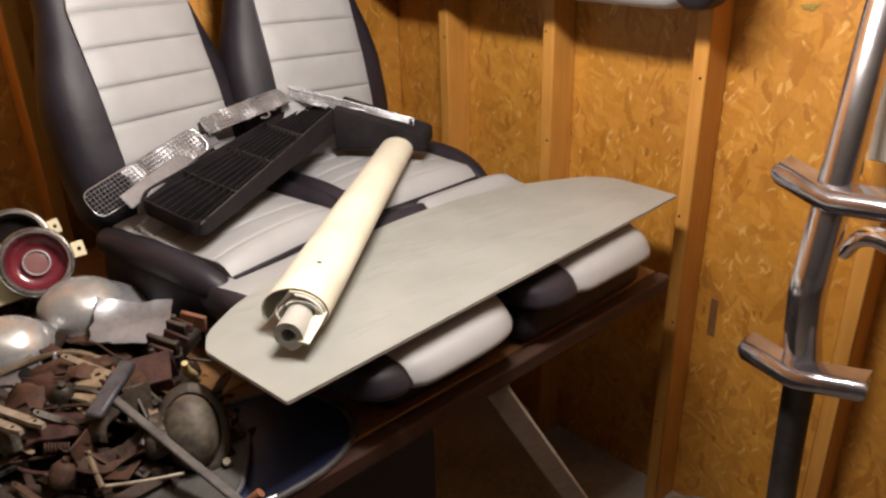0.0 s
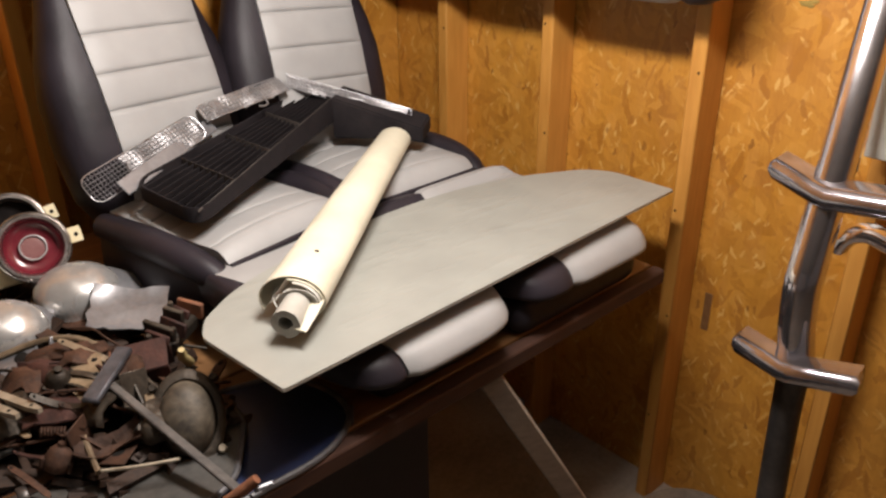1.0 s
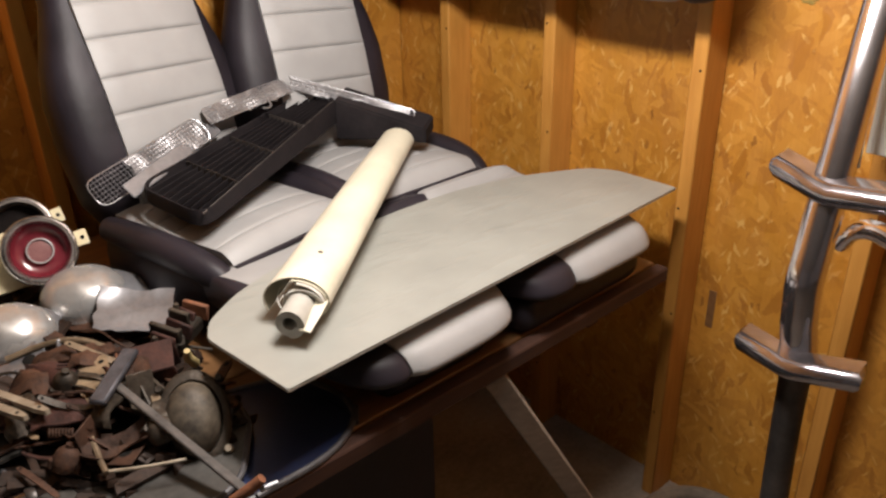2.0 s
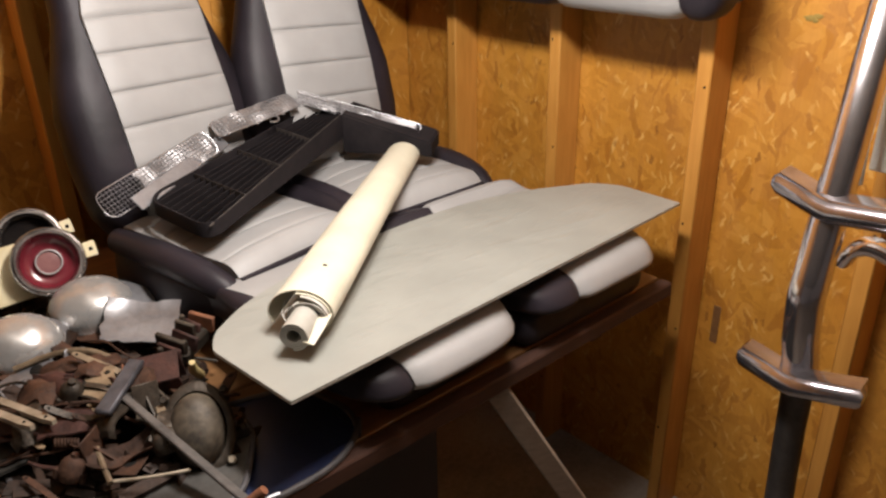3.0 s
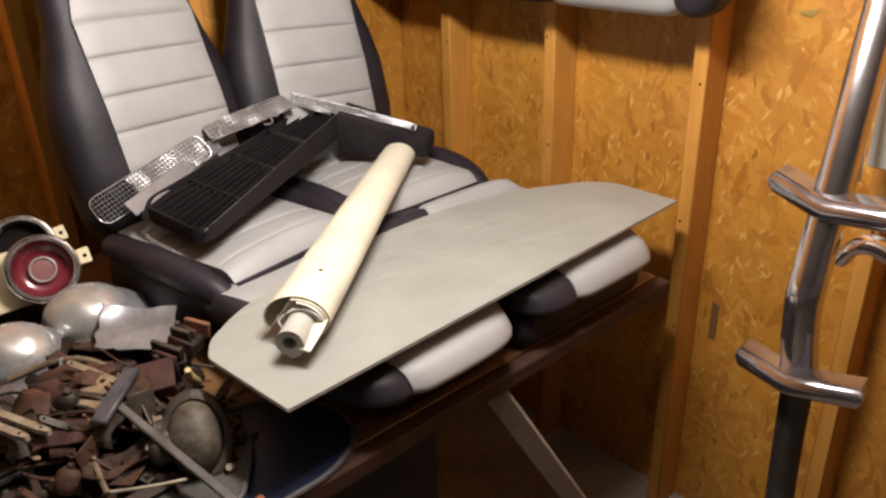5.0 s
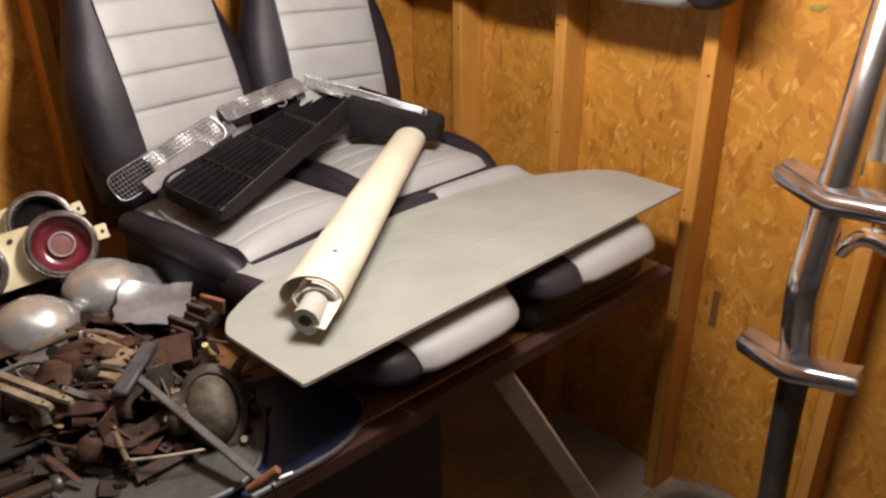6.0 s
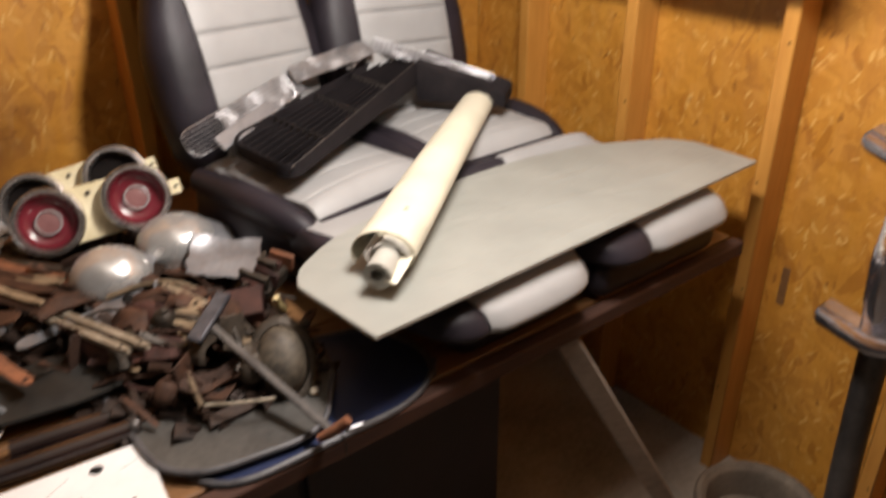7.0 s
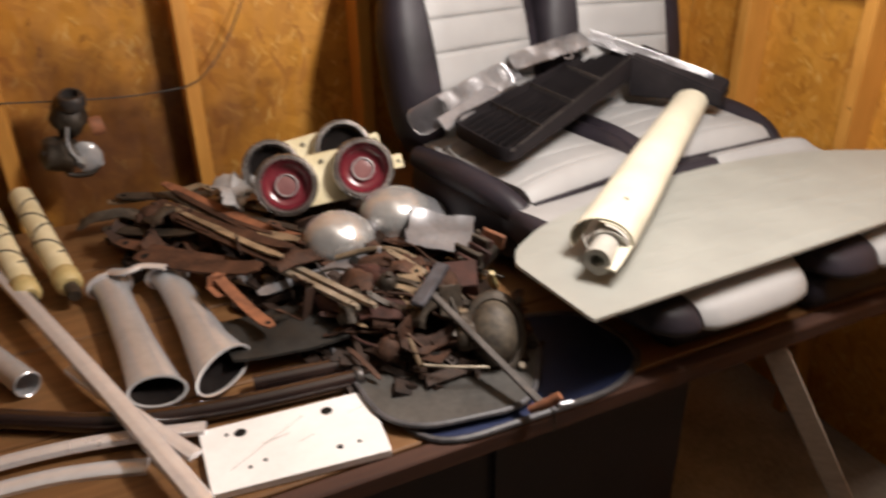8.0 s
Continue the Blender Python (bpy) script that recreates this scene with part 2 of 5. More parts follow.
DARKTRAY = varied("dusty_dark_plastic", (0.036, 0.034, 0.031), (0.105, 0.098, 0.088), 7, (0.4, 0.7), strength=0.15)
RIM = varied("worn_plastic_edge", (0.03, 0.03, 0.034), (0.12, 0.115, 0.12), 25, (0.4, 0.6))
PAINT = varied("white_enamel", (0.80, 0.79, 0.78), (0.92, 0.915, 0.91), 9, (0.3, 0.45), strength=0.15, dist=0.001)
# black of the box added to hold the dark under the bench
DARK_FILL = varied("under_bench_black", (0.010, 0.008, 0.010), (0.026, 0.021, 0.026), 6, (0.6, 0.8))
CHALK = varied("green_chalk", (0.20, 0.14, 0.03), (0.34, 0.22, 0.05), 40, (0.8, 0.95))
HOLE = varied("dark_hole", (0.01, 0.01, 0.01), (0.02, 0.018, 0.016), 20, (0.7, 0.9))
SHELL = varied("cream_moulding", (0.62, 0.53, 0.31), (0.80, 0.72, 0.50), 16, (0.35, 0.55), strength=0.1)
RED = varied("red_lens", (0.095, 0.010, 0.016), (0.20, 0.028, 0.040), 10, (0.12, 0.25), coat=0.6, strength=0.2, fine=300)
PINK = varied("clear_lens_centre", (0.19, 0.085, 0.085), (0.28, 0.14, 0.135), 20, (0.12, 0.25), coat=0.6, strength=0.2, fine=260)
RUBBER = varied("black_rubber", (0.012, 0.011, 0.010), (0.035, 0.032, 0.028), 12, (0.45, 0.7), strength=0.2)
FILM = varied("milky_plastic", (0.24, 0.235, 0.235), (0.46, 0.45, 0.445), 18, (0.25, 0.45), strength=0.2)
TWINE = varied("dark_twine", (0.03, 0.025, 0.02), (0.07, 0.06, 0.05), 30, (0.8, 0.9))
DUSTY = varied("dusty_cast_iron", (0.085, 0.064, 0.047), (0.21, 0.165, 0.12), 9, (0.7, 0.9))

SATIN = varied("satin_aluminium", (0.70, 0.69, 0.70), (0.90, 0.89, 0.90), 8, (0.18, 0.32), 0.5, 0.08, 0.001)
PALE = varied("pale_grey_paint", (0.50, 0.50, 0.46), (0.64, 0.64, 0.60), 8, (0.4, 0.6))
SHAFT = varied("dusty_grey_bar", (0.050, 0.046, 0.044), (0.145, 0.13, 0.118), 18, (0.5, 0.75), 0.3, 0.3, 0.002)
DUST = varied("dusty_pale_steel", (0.20, 0.16, 0.11), (0.46, 0.40, 0.31), 25, (0.35, 0.6), 0.4)
SMEARED = varied("smeared_motor", (0.012, 0.010, 0.009), (0.135, 0.108, 0.075), 21, (0.45, 0.8), 0.2, 0.4, 0.002)
YELLOWED = varied("yellowed_plastic", (0.42, 0.32, 0.13), (0.62, 0.50, 0.24), 20, (0.35, 0.5))
for dull, gloss in ((PLASTIC, 0.14), (BLACK, 0.26), (RUBBER, 0.25), (SHADED_INSIDE, 0.04), (HOLE, 0.05)):
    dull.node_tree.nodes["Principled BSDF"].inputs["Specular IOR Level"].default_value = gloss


# scratches run round the tube and draw its highlights out along it
tangent = CHROME.node_tree.nodes.new("ShaderNodeTangent")
tangent.direction_type, tangent.axis = "RADIAL", "Z"
CHROME.node_tree.links.new(tangent.outputs[0], CHROME.node_tree.nodes["Principled BSDF"].inputs["Tangent"])
CHROME.node_tree.nodes["Principled BSDF"].inputs["Anisotropic"].default_value = 0.7


# ---- mesh tools ----
def part(name, bm, mat, parent=None, label="", smooth=True):
    """Links a bmesh as one mesh object, under a thing or a part if one is given."""
    me = bpy.data.meshes.new(name)
    bmesh.ops.recalc_face_normals(bm, faces=bm.faces)
    bm.to_mesh(me)
    bm.free()
    for f in me.polygons:
        f.use_smooth = smooth
    for mm in mat if isinstance(mat, (list, tuple)) else [mat]:
        me.materials.append(mm)
    if smooth:
        me.set_sharp_from_angle(angle=radians(42))
    ob = new(name, me)
    if parent is not None:
        ob.parent = parent
        ob.matrix_parent_inverse = Matrix.Identity(4)
    if label:
        ob["label"] = label
    return ob


def empty(name, m, label, category, group="", kind=""):
    ob = new(name)
    ob.empty_display_size = 0.05
    ob.matrix_world = m
    return tagged(ob, label, category, group, kind)


def rbox(bm, c, s, r=0.004, m=None, seg=1):
    """A box with bevelled edges, centred at c."""
    got = bmesh.ops.create_cube(bm, size=1.0)
    vs = got["verts"]
    bmesh.ops.scale(bm, vec=s, verts=vs)
    if r:
        es = list({e for v in vs for e in v.link_edges})
        out = bmesh.ops.bevel(bm, geom=es, offset=r, segments=seg, affect="EDGES", profile=0.5)
        vs = list({v for f in out["faces"] for v in f.verts} | {v for v in vs if v.is_valid})
    bmesh.ops.translate(bm, vec=c, verts=vs)
    if m is not None:
        bmesh.ops.transform(bm, matrix=m, verts=vs)
    return vs


def box(c, s, r=0.004, m=None, seg=1):
    bm = bmesh.new()
    rbox(bm, c, s, r, m, seg)
    return bm


def loft(rings, caps=True, bm=None):
    """Skins a row of closed rings with as many points each."""
    bm = bm or bmesh.new()
    rows = [[bm.verts.new(p) for p in ring] for ring in rings]
    k = len(rows[0])
    for a, b in zip(rows, rows[1:]):
        for i in range(k):
            bm.faces.new((a[i], a[(i + 1) % k], b[(i + 1) % k], b[i]))
    if caps:
        bm.faces.new(list(reversed(rows[0])))
        bm.faces.new(rows[-1])
    return bm


def tube(points, radius, seg=12, bm=None, flat=1.0, smooth=0, caps=True, up=None):
    """A tube along points; radius: a number or one for each point; flat squashes its section."""
    ps = [Vector(p) for p in points]
    rs = list(radius) if isinstance(radius, (list, tuple)) else [radius] * len(ps)
    for _ in range(smooth):
        np_, nr = [ps[0]], [rs[0]]
        for a, b, ra, rb in zip(ps, ps[1:], rs, rs[1:]):
            np_ += [a.lerp(b, 0.25), a.lerp(b, 0.75)]
            nr += [ra * 0.75 + rb * 0.25, ra * 0.25 + rb * 0.75]
        ps, rs = np_ + [ps[-1]], nr + [rs[-1]]
    rings = []
    side = None
    for i, p in enumerate(ps):
        d = (ps[min(i + 1, len(ps) - 1)] - ps[max(i - 1, 0)]).normalized()
        if side is None:
            ref = Vector(up) if up else (Vector((0, 0, 1)) if abs(d.z) < 0.9 else Vector((0, 1, 0)))
            side = d.cross(ref).normalized()
        else:
            side = (side - d * side.dot(d)).normalized()
        other = side.cross(d).normalized()
        rings.append([p + side * rs[i] * math.cos(2 * math.pi * j / seg) + other * rs[i] * flat * math.sin(2 * math.pi * j / seg) for j in range(seg)])
    return loft(rings, caps, bm)


def lathe(profile, seg=32, m=None, closed=False, bm=None):
    """Turns a profile of (radius, height) round z."""
    bm = bm or bmesh.new()
    rows = []
    for r, z in profile:
        if r < 1e-5:
            rows.append([bm.verts.new((0, 0, z))])
        else:
            rows.append([bm.verts.new((r * math.cos(2 * math.pi * j / seg), r * math.sin(2 * math.pi * j / seg), z)) for j in range(seg)])
    if closed:
        rows.append(rows[0])
    for a, b in zip(rows, rows[1:]):
        for j in range(seg):
            k = (j + 1) % seg
            if len(a) == 1 and len(b) == 1:
                continue
            if len(a) == 1:
                bm.faces.new((a[0], b[k], b[j]))
            elif len(b) == 1:
                bm.faces.new((a[j], a[k], b[0]))
            else:
                bm.faces.new((a[j], a[k], b[k], b[j]))
    if m is not None:
        bmesh.ops.transform(bm, matrix=m, verts=list({v: 0 for row in rows for v in row}))
    return bm


def slab(outline, z0, z1, r=0.0, warp=None):
    """A flat piece cut to an outline, with its thickness and a softened edge."""
    bm = bmesh.new()
    low = [bm.verts.new((x, y, z0)) for x, y in outline]
    high = [bm.verts.new((x, y, z1)) for x, y in outline]
    k = len(outline)
    bm.faces.new(list(reversed(low)))
    bm.faces.new(high)
    for i in range(k):
        bm.faces.new((low[i], low[(i + 1) % k], high[(i + 1) % k], high[i]))
    if r:
        bmesh.ops.bevel(bm, geom=[e for e in bm.edges if abs(e.verts[0].co.z - e.verts[1].co.z) < 1e-6], offset=r, segments=2, affect="EDGES")
    return bm


def sup(a, n):
    c = math.cos(a)
    return math.copysign(abs(c) ** (2 / n), c)


def sring(hx, hy, cx, cy, n=4.0, k=32):
    """A rounded rectangle as (x, y) points."""
    return [(cx + hx * sup(2 * math.pi * i / k, n), cy + hy * sup(2 * math.pi * i / k - math.pi / 2, n)) for i in range(k)]


def rounded(points, r, seg=6):
    """An outline with its corners rounded by r (a number, or one for each corner)."""
    out = []
    k = len(points)
    for i in range(k):
        a, p, b = Vector(points[i - 1]), Vector(points[i]), Vector(points[(i + 1) % k])
        rr = r[i] if isinstance(r, (list, tuple)) else r
        if rr <= 0:
            out.append((p.x, p.y))
            continue
        s, e = p + (a - p).normalized() * rr, p + (b - p).normalized() * rr
        for j in range(seg + 1):
            t = j / seg
            q = s * (1 - t) ** 2 + p * 2 * t * (1 - t) + e * t * t
            out.append((q.x, q.y))
    return out


def basis(origin, xdir, zdir):
    """A pose with its local x and z near the given directions."""
    x = Vector(xdir).normalized()
    z = Vector(zdir)
    z = (z - x * z.dot(x)).normalized()
    y = z.cross(x)
    m = Matrix((x, y, z)).transposed().to_4x4()
    return Matrix.Translation(origin) @ m


# ---- structure ----
TOP = 0.895      # worktop height
FRONT = 0.861    # front edge of the bench
GROUND = 0.10    # top of the concrete


def wall(name, c, s, mat, label):
    return tagged(part(name, box(c, s, 0), mat, smooth=False), label, "wall", kind="structure")


floor = tagged(part("floor", box((-1.9, -1.9, GROUND - 0.1), (8.1, 8.0, 0.2), 0), CONCRETE, smooth=False), "dusty grey concrete floor of the shed", "floor", kind="structure")
ceiling = tagged(part("ceiling", box((-1.9, -1.9, 2.83), (8.1, 8.0, 0.06), 0), CEILING, smooth=False), "unseen plain shed ceiling, kept pale to bounce light", "ceiling", kind="structure")
wall_east = wall("wall_east", (2.101, -1.9, 1.4), (0.022, 7.96, 2.8), OSB_E, "orange strand board wall with exposed pine studs")
wall_north = wall("wall_north", (-1.9, 2.061, 1.4), (7.97, 0.022, 2.8), OSB_N, "orange strand board wall behind the workbench")
# unseen walls added to close the room and bounce light
wall_west = wall("wall_west", (-5.9, -1.9, 1.4), (0.022, 7.9, 2.8), BOUNCEWALL, "unseen grey wall closing the shed, pale to bounce light")
wall_south = wall("wall_south", (-1.9, -5.86, 1.4), (7.97, 0.022, 2.8), BOUNCEWALL, "unseen grey wall closing the shed behind, pale to bounce light")

stud_mesh = None
for y in (-1.13, -0.72, -0.31, 0.10, 0.528, 0.931, 1.355, 1.745):
    if stud_mesh is None:
        st_ob = part("stud", box((0, 0, 1.42), (0.089, 0.036, 2.74), 0.003), STUD, wall_east)
        stud_mesh = st_ob.data
    else:
        st_ob = new("stud", stud_mesh)
        st_ob.parent = wall_east
    st_ob.location = (2.0445, y, 0)
    st_ob.rotation_euler = (0, 0, radians(180) if y > 1 else 0)
for x in (-1.15, -0.74, -0.33, 0.09, 0.508, 0.945, 1.36, 1.77):
    st_ob = new("stud", stud_mesh)
    st_ob.parent = wall_north
    st_ob.location = (x, 2.0045, 0)
    st_ob.rotation_euler = (0, 0, radians(90))

# a dark flake and a chalk mark on the east wall, and nail heads on the studs
part("dark_flake", box((2.0895, 0.866, 0.690), (0.002, 0.020, 0.105), 0.0006), BENCH, wall_east, "dark brown strand in the board")
part("dark_flake", box((2.0895, 0.722, 1.552), (0.002, 0.030, 0.06), 0.0006), BENCH, wall_east, "dark knot in the board")
for y, z, ry, rz in ((0.760, 1.450, 0.014, 0.006), (0.745, 1.455, 0.010, 0.005), (0.750, 1.446, 0.007, 0.004)):
    smear = lathe([(0, 0.0012), (0.8, 0.0011), (1.0, 0.0004), (1.0, 0.0)], 14, basis((0, 0, 0), (0, 1, 0), (-1, 0, 0)))
    for v in smear.verts:
        v.co = Vector((v.co.x + 2.0895 - 0.0004 * rz * 100, v.co.y * ry * (1 + 0.3 * math.sin(v.co.z * 5)) + y, v.co.z * rz + z))
    part("chalk_mark", smear, CHALK, wall_east, "faint green chalk smear")
nail = None
for y in (0.10, 0.528, 0.931, 1.355, 1.745):
    for k, z in enumerate((0.35, 0.71, 1.02, 1.33, 1.66)):
        if nail is None:
            nail = part("nail_head", lathe([(0, 0.0012), (0.003, 0.001), (0.0036, 0.0), (0, 0)], 10, pose(0, 0, 0, 0, -90)), HOLE, wall_east)
        else:
            nail = new("nail_head", nail.data)
            nail.parent = wall_east
        nail.location = (2.0005, y + 0.008 * math.sin(k * 2.7 + y * 9), z + 0.05 * math.sin(y * 23 + k))

# ---- workbench ----
bench = empty("workbench", pose(0, 0, 0), "deep brown wooden workbench built along the shed wall", "workbench")
for i in range(4):
    w = (1.955 - FRONT - 0.034) / 4
    part("plank", box((0.382, FRONT + 0.034 + w * (i + 0.5), TOP - 0.014), (2.944, w - 0.003, 0.028), 0.003), BENCH, bench)
part("front_rail", box((0.382, FRONT + 0.016, TOP - 0.0175), (2.948, 0.032, 0.035), 0.004), DARKER_WOOD, bench)
for x, y in ((-0.95, FRONT + 0.075), (-0.95, 1.88), (1.70, 1.88), (0.35, 1.88)):
    part("leg", box((x, y, (TOP - 0.03 + GROUND) / 2), (0.085, 0.085, TOP - 0.032 - GROUND), 0.004), STUD, bench)
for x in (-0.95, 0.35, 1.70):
    part("crosspiece", box((x, 1.44, TOP - 0.075), (0.04, 1.00, 0.09), 0.003), DARKER_WOOD, bench)
top_end, foot = Vector((1.320, 0.884, 0.852)), Vector((1.706, 0.786, GROUND + 0.052))
brace = foot - top_end
bm = box((0, 0, 0), (brace.length, 0.045, 0.022), 0.003)
bmesh.ops.transform(bm, matrix=basis((top_end + foot) / 2, brace, (-0.45, -0.85, -0.15)), verts=bm.verts)
part("diagonal_brace", bm, WEATHERED, bench, "grey-brown weathered strut down to a block on the floor")


# guessed box, added to fill the space under the bench with dark
cabinet = empty("dark_fill_box", pose(0, 0, GROUND), "added black box filling the dark under the bench", "cabinet")
part("carcass", box((0.60, 1.53, 0.365), (1.58, 0.78, 0.73), 0.004), DARK_FILL, cabinet)
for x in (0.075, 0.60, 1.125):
    part("door", box((x, 1.131, 0.375), (0.505, 0.016, 0.66), 0.003), DARK_FILL, cabinet)


# ---- seats ----
def insert(half, length, seams, puff=0.011, deep=0.03, crown=0.006, drop=0.0, base=None):
    """An upholstered centre panel in local x and z, facing -y, with sewn cross seams. half: half width at 0..1 of the length."""
    bm = bmesh.new()
    nu = 14
    vs = []
    marks = [0.0] + seams + [1.0]
    for a, b in zip(marks, marks[1:]):
        vs += [a + (b - a) * f for f in (0.0, 0.03, 0.07, 0.15, 0.3, 0.5, 0.7, 0.85, 0.93, 0.97)]
    vs.append(1.0)
    rows = []
    for v in vs:
        near = min(abs(v - s) for s in marks) * length
        w = half(v)
        row = []
        for i in range(nu + 1):
            u = -1 + 2 * i / nu
            swell = puff * (1 - math.exp(-near / 0.0028)) + crown * (1 - u * u)
            swell *= 1 - abs(u) ** 10
            swell -= drop * max(0.0, 1 - v / 0.13) ** 2
            wob = 0.0012 * noise.noise((u * 2.3, v * 9, length * 7))
            row.append(bm.verts.new((u * w, -swell - wob + (base(v) if base else 0.0), v * length)))
        rows.append(row)
    for a, b in zip(rows, rows[1:]):
        for i in range(nu):
            bm.faces.new((a[i], a[i + 1], b[i + 1], b[i]))
    edge = [r[0] for r in rows] + rows[-1][1:] + [r[-1] for r in reversed(rows[:-1])] + list(reversed(rows[0][1:-1]))
    back = [bm.verts.new((v.co.x * 0.98, v.co.y + deep, v.co.z)) for v in edge]
    for i in range(len(edge)):
        j = (i + 1) % len(edge)
        bm.faces.new((edge[i], edge[j], back[j], back[i]))
    return bm


def body(rows, n=3.2, k=40):
    """A stuffed body lofted up z. rows: height, half width, front y, back y."""
    rings = []
    first, last = rows[0], rows[-1]
    ease = [(first[0], 0.80), (first[0] + 0.012, 0.95)]
    full = [(z, w, f, b, 1.0) for z, w, f, b in rows[1:-1]]
    low = [(z, first[1], first[2], first[3], s) for z, s in ease]
    high = [(last[0] - 0.016, last[1], last[2], last[3], 0.95), (last[0], last[1], last[2], last[3], 0.74)]
    for z, w, f, b, s in low + full + high:
        rings.append([(x, y, z) for x, y in sring(w * s, (b - f) / 2 * s, 0, (f + b) / 2, n, k)])
    return loft(rings)


def bucket_seat(m, lean, label, slump=0.0, shift=0.0, turn=0.0, short=0.0, half=0.136, seams=()):
    seat = empty("bucket_seat", m, label, "car seat", "bucket seats on the bench")
    # cushion: a black body lying along -y, its white pleated panel on top
    bm = body([(0.0, 0.195, -0.088, 0.088), (0.05, 0.208, -0.09, 0.09), (0.2, 0.214, -0.092, 0.092), (0.34 - short, 0.207, -0.09, 0.088), (0.41 - short, 0.19, -0.082, 0.07), (0.43 - short, 0.18, -0.07, 0.06)], 3.6)
    bmesh.ops.transform(bm, matrix=pose(0, 0.02, 0.09, 90), verts=bm.verts)
    cushion = part("cushion", bm, BLACK, seat)
    for sx in (-1, 1):
        bm = tube([(sx * 0.184, -0.02, 0.16), (sx * 0.188, -0.15, 0.167), (sx * 0.187, -0.29 + short, 0.165), (sx * 0.176, -0.375 + short, 0.145), (sx * 0.16, -0.405 + short, 0.11)], [0.026, 0.031, 0.031, 0.029, 0.024], 14, smooth=2)
        part("side_bolster", bm, BLACK, cushion)
    bm = insert(lambda v: 0.150 + 0.010 * v, 0.40 - short, [0.16, 0.33, 0.50, 0.67, 0.84], 0.005, 0.03, 0.010, 0.035)
    bmesh.ops.transform(bm, matrix=pose(0, -0.405 + short, 0.179, -90), verts=bm.verts)
    part("cushion_panel", bm, WHITE, cushion, "white pleated vinyl panel")
    bm = tube([(-0.15, -0.40 + short, 0.155), (0, -0.412 + short, 0.16), (0.15, -0.40 + short, 0.155)], 0.006, 8, smooth=1)
    part("piping", bm, BLACK, cushion)
    # backrest, leaning back, narrowing to a built-in headrest
    lm = Matrix.Translation((shift, 0.035, 0.13)) @ pose(0, 0, 0, 0, 0, turn) @ pose(0, 0, 0, -lean, slump, 0)
    bm = body([(0.0, 0.20, -0.055, 0.075), (0.06, 0.216, -0.066, 0.08), (0.16, 0.226, -0.070, 0.082), (0.27, 0.224, -0.067, 0.078), (0.34, 0.210, -0.060, 0.068), (0.40, 0.190, -0.055, 0.06), (0.46, 0.172, -0.051, 0.05), (0.56, 0.162, -0.049, 0.046), (0.66, 0.150, -0.046, 0.04), (0.72, 0.13, -0.036, 0.034)], 3.4)
    bmesh.ops.scale(bm, vec=(0.55 + half * 3.3, 1, 1), verts=bm.verts)
    bmesh.ops.transform(bm, matrix=lm, verts=bm.verts)
    back = part("backrest", bm, BLACK, seat)
    fronts = [(0.0, -0.060), (0.06, -0.066), (0.16, -0.070), (0.27, -0.067), (0.34, -0.060), (0.40, -0.055), (0.46, -0.051), (0.56, -0.049), (0.70, -0.046)]

    def face(v):
        z = 0.02 + 0.66 * v
        for (z0, f0), (z1, f1) in zip(fronts, fronts[1:]):
            if z <= z1:
                return f0 + (f1 - f0) * (z - z0) / (z1 - z0)
        return fronts[-1][1]

    def width(v):
        return half * (1.0 if v < 0.66 else max(0.84, 1 - (v - 0.66) * 1.2))

    bm = insert(width, 0.66, list(seams), 0.0075, 0.03, 0.006, 0.0, face)
    bmesh.ops.transform(bm, matrix=lm @ Matrix.Translation((0, -0.001, 0.02)), verts=bm.verts)
    part("backrest_panel", bm, WHITE, back, "white vinyl panel with sewn cross seams")
    return seat


bucket_seat(pose(1.10, 1.64, TOP, 0, 0, 11), 17, "black vinyl bucket seat with white pleated panels on the bench", 3.0, 0.036, 4.0, 0.035, 0.149, (0.085, 0.178, 0.305, 0.418, 0.54, 0.65))
bucket_seat(pose(1.548, 1.665, TOP, 0, 0, 1), 17, "black and white vinyl bucket seat beside the wall studs", 3.5, -0.012, 0.0, 0.045, 0.137, (0.03, 0.145, 0.262, 0.390, 0.522, 0.64))


def bands(parent, marks, prof, to_world, end=0.012, first=(0.24, 0.020), last=(0.10, 0.010)):
    """Stuffed bands sewn side by side. marks: (start, end, material, name)."""
    for a, b, mat, nm in marks:
        rings = []
        steps = 14
        for i in range(steps + 1):
            t = i / steps
            d = min(t, 1 - t) * (b - a)
            s = 1 - 0.055 * math.exp(-d / end)
            if a == marks[0][0]:
                s *= 1 - first[0] * math.exp(-t * (b - a) / first[1])
            if b == marks[-1][1]:
                s *= 1 - last[0] * math.exp(-(1 - t) * (b - a) / last[1])
            rings.append([to_world(a + 0.001 + (b - a - 0.002) * t, p, q) for p, q in prof(s)])
        part(nm, loft(rings), mat, parent)


rear_cushion = empty("rear_seat_cushion", pose(1.37, 1.03, TOP), "black and white banded rear seat cushion lying on the bench", "car seat")
for x0, x1, y0 in ((-0.295, -0.030, -0.135), (0.022, 0.405, -0.155)):
    bm = bmesh.new()
    rbox(bm, ((x0 + x1) / 2, (y0 + 0.215) / 2, 0.042), (x1 - x0, 0.215 - y0, 0.084), 0.038, seg=4)
    part("base", bm, BLACK, rear_cushion)


def cushion_profile(s):
    """Section of the bands: a flat underside on the base and a front that slopes up and back."""
    ring = []
    for y, z in sring(0.230 * s, 0.039 * s, 0, 0, 3.2, 72):
        lean = 0.65 * (0.012 - z) * min(1.0, max(0.0, (-0.06 - y) / 0.14))
        ring.append((0.041 + y - lean, 0.113 + max(z, -0.031) + 0.008 * min(max(y + 0.1, -0.1), 0.2) / 0.2))
    return ring


